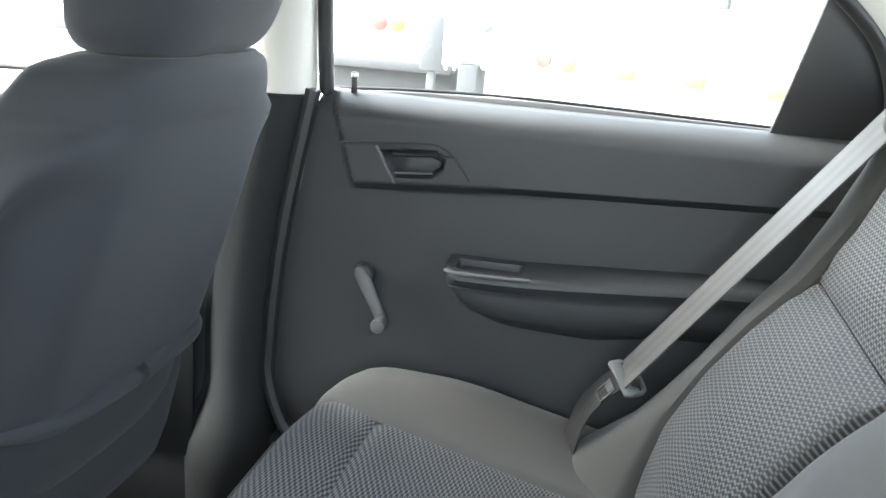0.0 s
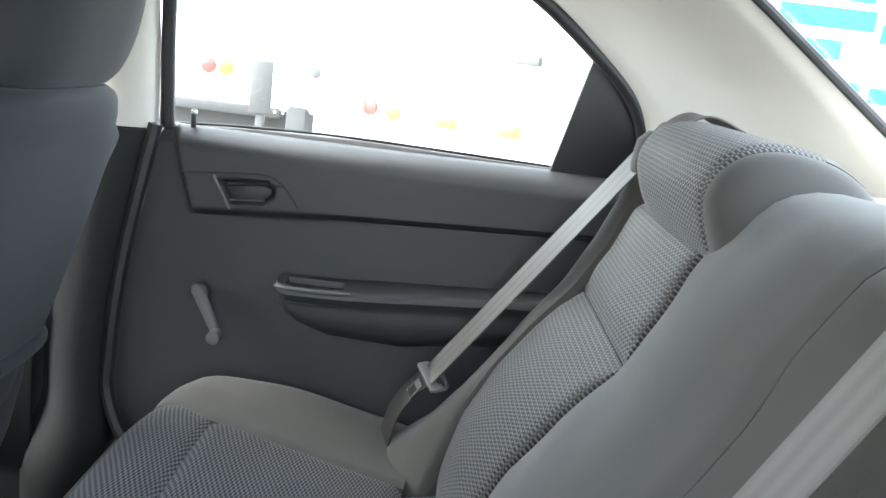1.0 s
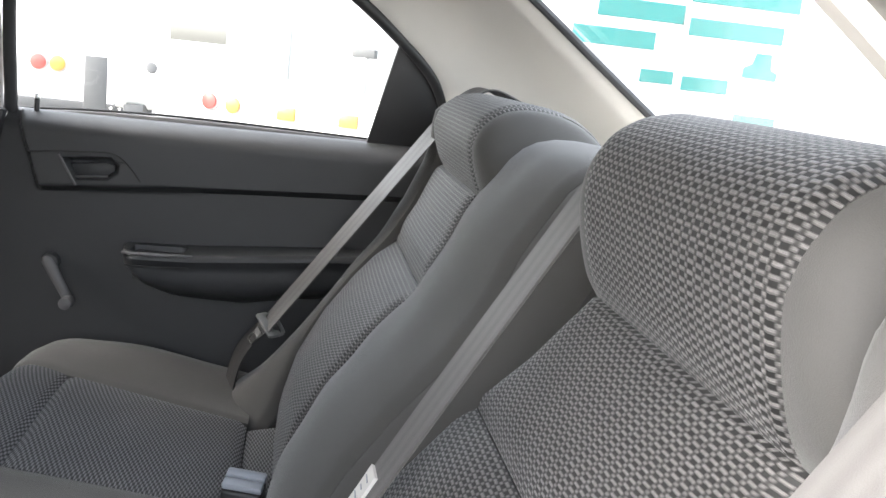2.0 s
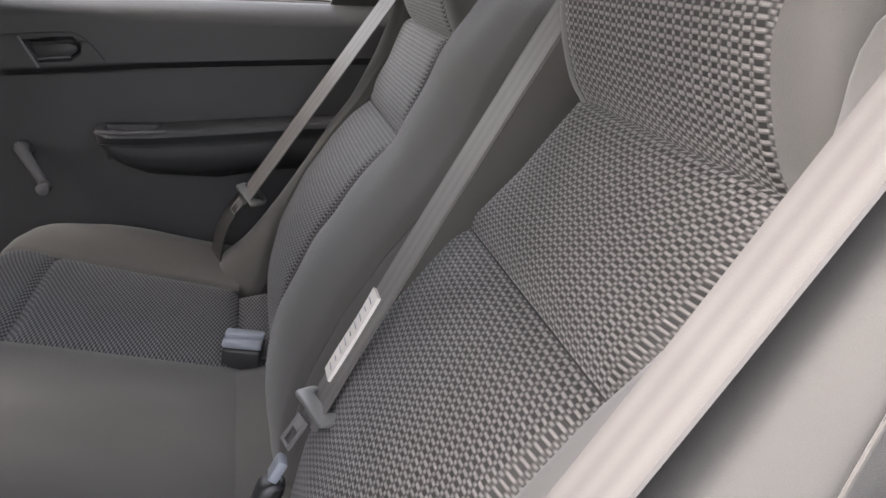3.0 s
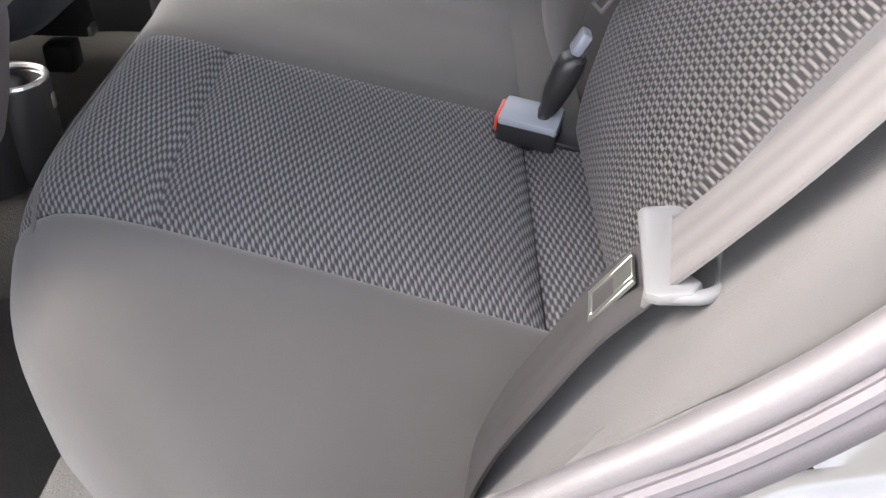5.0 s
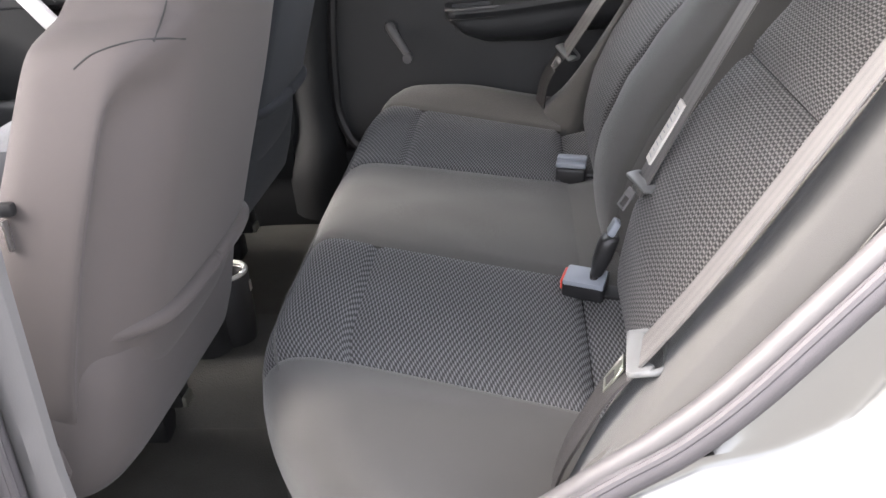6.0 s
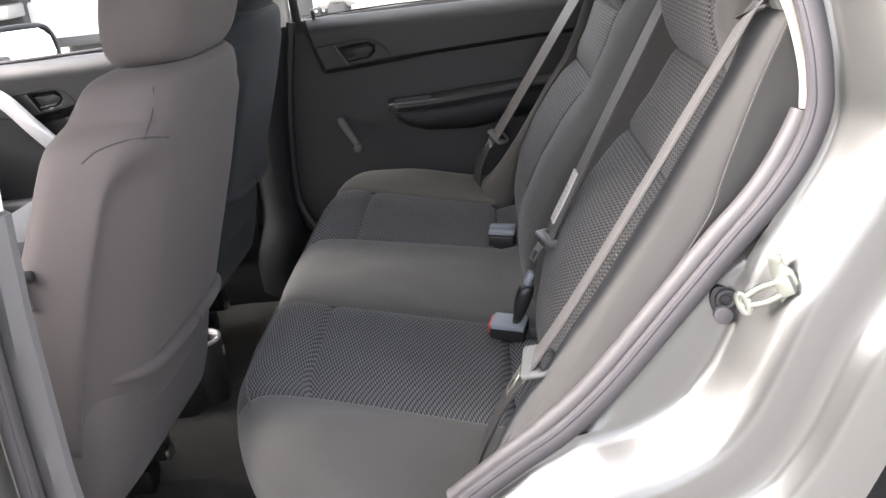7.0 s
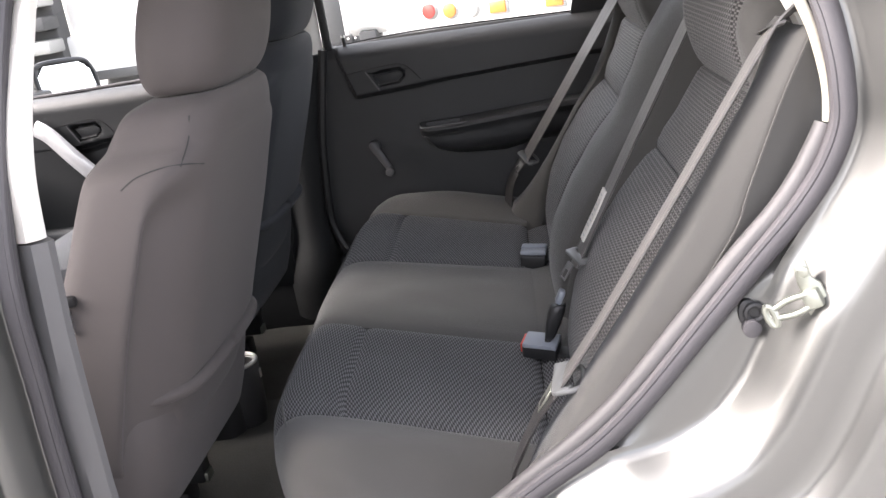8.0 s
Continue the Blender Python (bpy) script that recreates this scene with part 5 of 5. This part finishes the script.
    for k in (-0.19, 0.19):
        part("rail_foot", rbox((0.05, 0.05, 0.05), (-0.66 + dx, cy + k, 0.352), 0.006), PLASTIC_BLACK, root)
    return root


front_seat(-0.335, 0.0, -1, "mauve-grey cloth front seat with round headrest", CLOTH, -0.014)
# The far seat wears the cloth with the shade already in its colour.
front_seat(0.335, -0.085, 1, "cloth front seat by the far door, shade coloured in darker and bluer", CLOTH_SHADED, 0.011)

console = thing("centre_console", (-0.75, 0.0, 0.42), "black plastic console between the front seats with a cup ring", "console")
part("body", rbox((0.62, 0.15, 0.14), (-0.86, 0.0, 0.475), 0.025, 3), PLASTIC_BLACK, console)
part("cup_holder", loft([ring_xy(-0.556, -0.012, z, r, r, 2.0, 28) for z, r in ((0.43, 0.036), (0.46, 0.040), (0.545, 0.041), (0.552, 0.038), (0.548, 0.033), (0.47, 0.030), (0.465, 0.005))]), PLASTIC_BLACK, console)
part("ring", tube([(-0.556 + 0.037 * math.cos(a), -0.012 + 0.037 * math.sin(a), 0.553) for a in np.linspace(0, 2 * math.pi, 28)], 0.004, 8, 1), CHROME, console, "bright ring of the cup holder")
part("clip", rbox((0.012, 0.012, 0.02), (-0.520, -0.007, 0.525), 0.003), CHROME, console)

# ---- outside: trucks and trailer ----
def wheel(parent, x, y, r, w):
    t = part("tyre", loft([[Vector((x + rr * math.cos(a), y + yy, r + rr * math.sin(a))) for a in np.linspace(0, 2 * math.pi, 40, endpoint=False)] for rr, yy in ((r * 0.55, 0), (r * 0.9, 0.0), (r, 0.03), (r, w - 0.03), (r * 0.9, w), (r * 0.55, w))]), TRUCK_DARK, parent)
    part("rim", disc((x, y + 0.03, r), (0, -1, 0), r * 0.56, 0.02, 28, 0.01), STEEL, t)


def row_y(x):
    """The truck stands slightly askew to the car."""
    return 4.86 - 0.49 * x


truck = thing("flatbed_truck", (1.5, 4.5, 0.0), "white truck with red and amber side lamps on its rail", "truck")
ex = Vector((1, -0.49, 0)).normalized()
nrm = Vector((ex.y, -ex.x, 0))
turn = Matrix((ex, Vector((-ex.y, ex.x, 0)), Vector((0, 0, 1)))).transposed()


def truck_at(x, z, off=0.0):
    return Vector((x, row_y(x), z)) + nrm * off


part("side_rail", rbox((5.0, 0.10, 0.42), truck_at(1.46, 0.69, -0.06), 0.012, 2, turn), TRUCK, truck)
part("rail_lip", rbox((5.0, 0.12, 0.02), truck_at(1.46, 0.905, -0.05), 0.006, 2, turn), STEEL, truck)
part("rail_lip", rbox((5.0, 0.12, 0.02), truck_at(1.46, 0.475, -0.05), 0.006, 2, turn), STEEL, truck)
part("deck", rbox((5.0, 2.2, 0.06), truck_at(1.46, 0.92, -1.14), 0.01, 2, turn), STEEL, truck)
for k in range(6):
    part("stake_pocket", rbox((0.06, 0.03, 0.10), truck_at(-0.1 + 0.8 * k, 0.93, -0.0), 0.006, 2, turn), TRUCK, truck)
part("winch", rbox((0.16, 0.06, 0.06), truck_at(0.10, 1.20, -0.4), 0.01, 2, turn), TRUCK_DARK, truck)
part("winch_post", rbox((0.05, 0.05, 0.26), truck_at(0.10, 1.05, -0.4), 0.008, 2, turn), STEEL, truck)
part("chassis", rbox((5.2, 0.8, 0.22), truck_at(1.3, 0.62, -1.1), 0.02, 2, turn), TRUCK_DARK, truck)
for x in (0.9, 2.2):
    p = truck_at(x, 0, -0.38)
    wheel(truck, p.x, p.y, 0.48, 0.28)


def round_lamp(x, z, mat):
    lamp = part("side_lamp", disc(truck_at(x, z, -0.004), nrm, 0.062, 0.016, 24, 0.004), STEEL, truck)
    part("lens", disc(truck_at(x, z, 0.01), nrm, 0.052, 0.018, 24, 0.008), mat, lamp)


def square_lamp(x, z, mat):
    lamp = part("side_lamp", rbox((0.15, 0.03, 0.105), truck_at(x, z, 0.0), 0.008, 2, turn), STEEL, truck)
    part("lens", rbox((0.125, 0.03, 0.08), truck_at(x, z, 0.012), 0.008, 2, turn), mat, lamp)


round_lamp(-0.665, 0.805, LENS_RED)
round_lamp(-0.512, 0.795, LENS_AMBER)
round_lamp(-0.363, 0.79, LENS_CLEAR)
square_lamp(-0.172, 0.785, LENS_AMBER)
square_lamp(0.205, 0.79, LENS_AMBER)
square_lamp(0.62, 0.79, LENS_AMBER)

cab = thing("truck_cab", (-2.4, 6.2, 0.0), "white lorry cab with dark steps and side lamps", "truck")
part("body", rbox((2.2, 2.2, 1.7), (-2.46, 6.7, 1.55), 0.08, 3), TRUCK, cab)
part("bumper", rbox((2.24, 0.12, 0.30), (-2.44, 5.56, 0.83), 0.03, 2), TRUCK, cab)
part("lower_guard", rbox((2.2, 0.14, 0.07), (-2.4, 5.54, 0.66), 0.015, 2), TRUCK_DARK, cab)
for k in range(9):
    part("guard_stud", disc((-1.50 + 0.055 * k, 5.47, 0.672), (0, -1, 0), 0.009, 0.008, 8), TRUCK, cab)
for x, m in ((-1.80, LENS_RED), (-1.68, LENS_AMBER)):
    lamp = part("side_lamp", disc((x, 5.50, 0.925), (0, -1, 0), 0.06, 0.015, 20, 0.004), STEEL, cab)
    part("lens", disc((x, 5.487, 0.925), (0, -1, 0), 0.05, 0.016, 20, 0.006), m, lamp)
for k in range(6):
    part("step_tread", rbox((0.5, 0.25, 0.10), (-3.75, 5.3, 0.60 + 0.17 * k), 0.02, 2), TRUCK_DARK if k % 2 else STEEL, cab)
part("step_box", rbox((0.46, 0.2, 1.3), (-3.75, 5.5, 0.95), 0.02, 2), TRUCK_DARK, cab)
wheel(cab, -2.9, 5.65, 0.48, 0.28)
wheel(cab, -1.75, 5.65, 0.48, 0.28)
flap = thing("mud_flap", (-1.325, 5.0, 0.0), "black rubber mud flap on a post", "mud flap")
part("flap", rbox((0.135, 0.02, 0.32), (-1.325, 5.0, 0.85), 0.008), TRUCK_DARK, flap)
part("post", rbox((0.05, 0.05, 0.70), (-1.325, 5.03, 0.35), 0.008), TRUCK_DARK, flap)
drum = thing("fuel_tank", (-1.12, 5.25, 0.0), "white rounded tank with a dark bracket", "fuel tank")
part("tank", loft([[Vector((x, 5.25 + 0.20 * math.cos(a), 0.86 + 0.16 * math.sin(a))) for a in np.linspace(0, 2 * math.pi, 32, endpoint=False)] for x in (-1.24, -1.23, -1.00, -0.99)]), TRUCK, drum)
part("bracket", rbox((0.12, 0.30, 0.74), (-1.11, 5.2, 0.37), 0.01), TRUCK_DARK, drum)
part("cap", disc((-1.015, 5.08, 0.97), (0, -1, 0.3), 0.035, 0.02, 16, 0.004), TRUCK_DARK, drum)

trailer = thing("box_trailer", (4.5, 8.6, 0.0), "white box trailer with teal painted lettering bars", "trailer")
part("box", rbox((11.6, 2.4, 2.6), (4.95, 8.7, 2.0), 0.03, 2), TRUCK, trailer)
part("chassis", rbox((8.6, 1.6, 0.2), (6.2, 8.7, 0.62), 0.02, 2), TRUCK_DARK, trailer)
for x in (-0.3, 0.75, 1.85, 3.20, 3.78, 5.2, 6.6, 8.0, 9.4):
    part("joint", rbox((0.018, 0.012, 2.58 if x != 3.78 else 0.56), (x, 7.497, 2.0 if x != 3.78 else 1.0), 0.003, 1), STEEL, trailer)
BARS = [(2.35, 3.16, 2.09, 0.17), (3.24, 4.28, 2.07, 0.17), (2.38, 3.19, 1.86, 0.17), (3.25, 4.16, 1.77, 0.16), (2.17, 2.95, 1.60, 0.16), (2.85, 3.17, 1.29, 0.12), (3.25, 3.70, 1.26, 0.13)]
for x0, x1, z, h in BARS:
    part("painted_bar", rbox((x1 - x0, 0.012, h), ((x0 + x1) / 2, 7.496, z), 0.005, 1), TEAL, trailer)
part("painted_emblem", prism([(3.82, 1.37), (4.15, 1.36), (4.16, 1.43), (4.09, 1.46), (4.08, 1.60), (3.93, 1.60), (3.90, 1.50), (3.82, 1.46)], (0, 7.5, 0), (1, 0, 0), (0, 0, 1), 0.012, 0.003, 1), TEAL, trailer)
part("painted_emblem", prism([(3.80, 1.03), (3.80, 0.79), (4.03, 0.77), (4.05, 0.90), (4.21, 0.93), (4.21, 1.02)], (0, 7.5, 0), (1, 0, 0), (0, 0, 1), 0.012, 0.003, 1), TEAL, trailer)
part("data_plate", rbox((0.16, 0.012, 0.10), (3.32, 7.496, 0.96), 0.004, 1), STEEL, trailer)
for x in (0.2, 8.6, 9.8):
    wheel(trailer, x, 7.75, 0.50, 0.30)
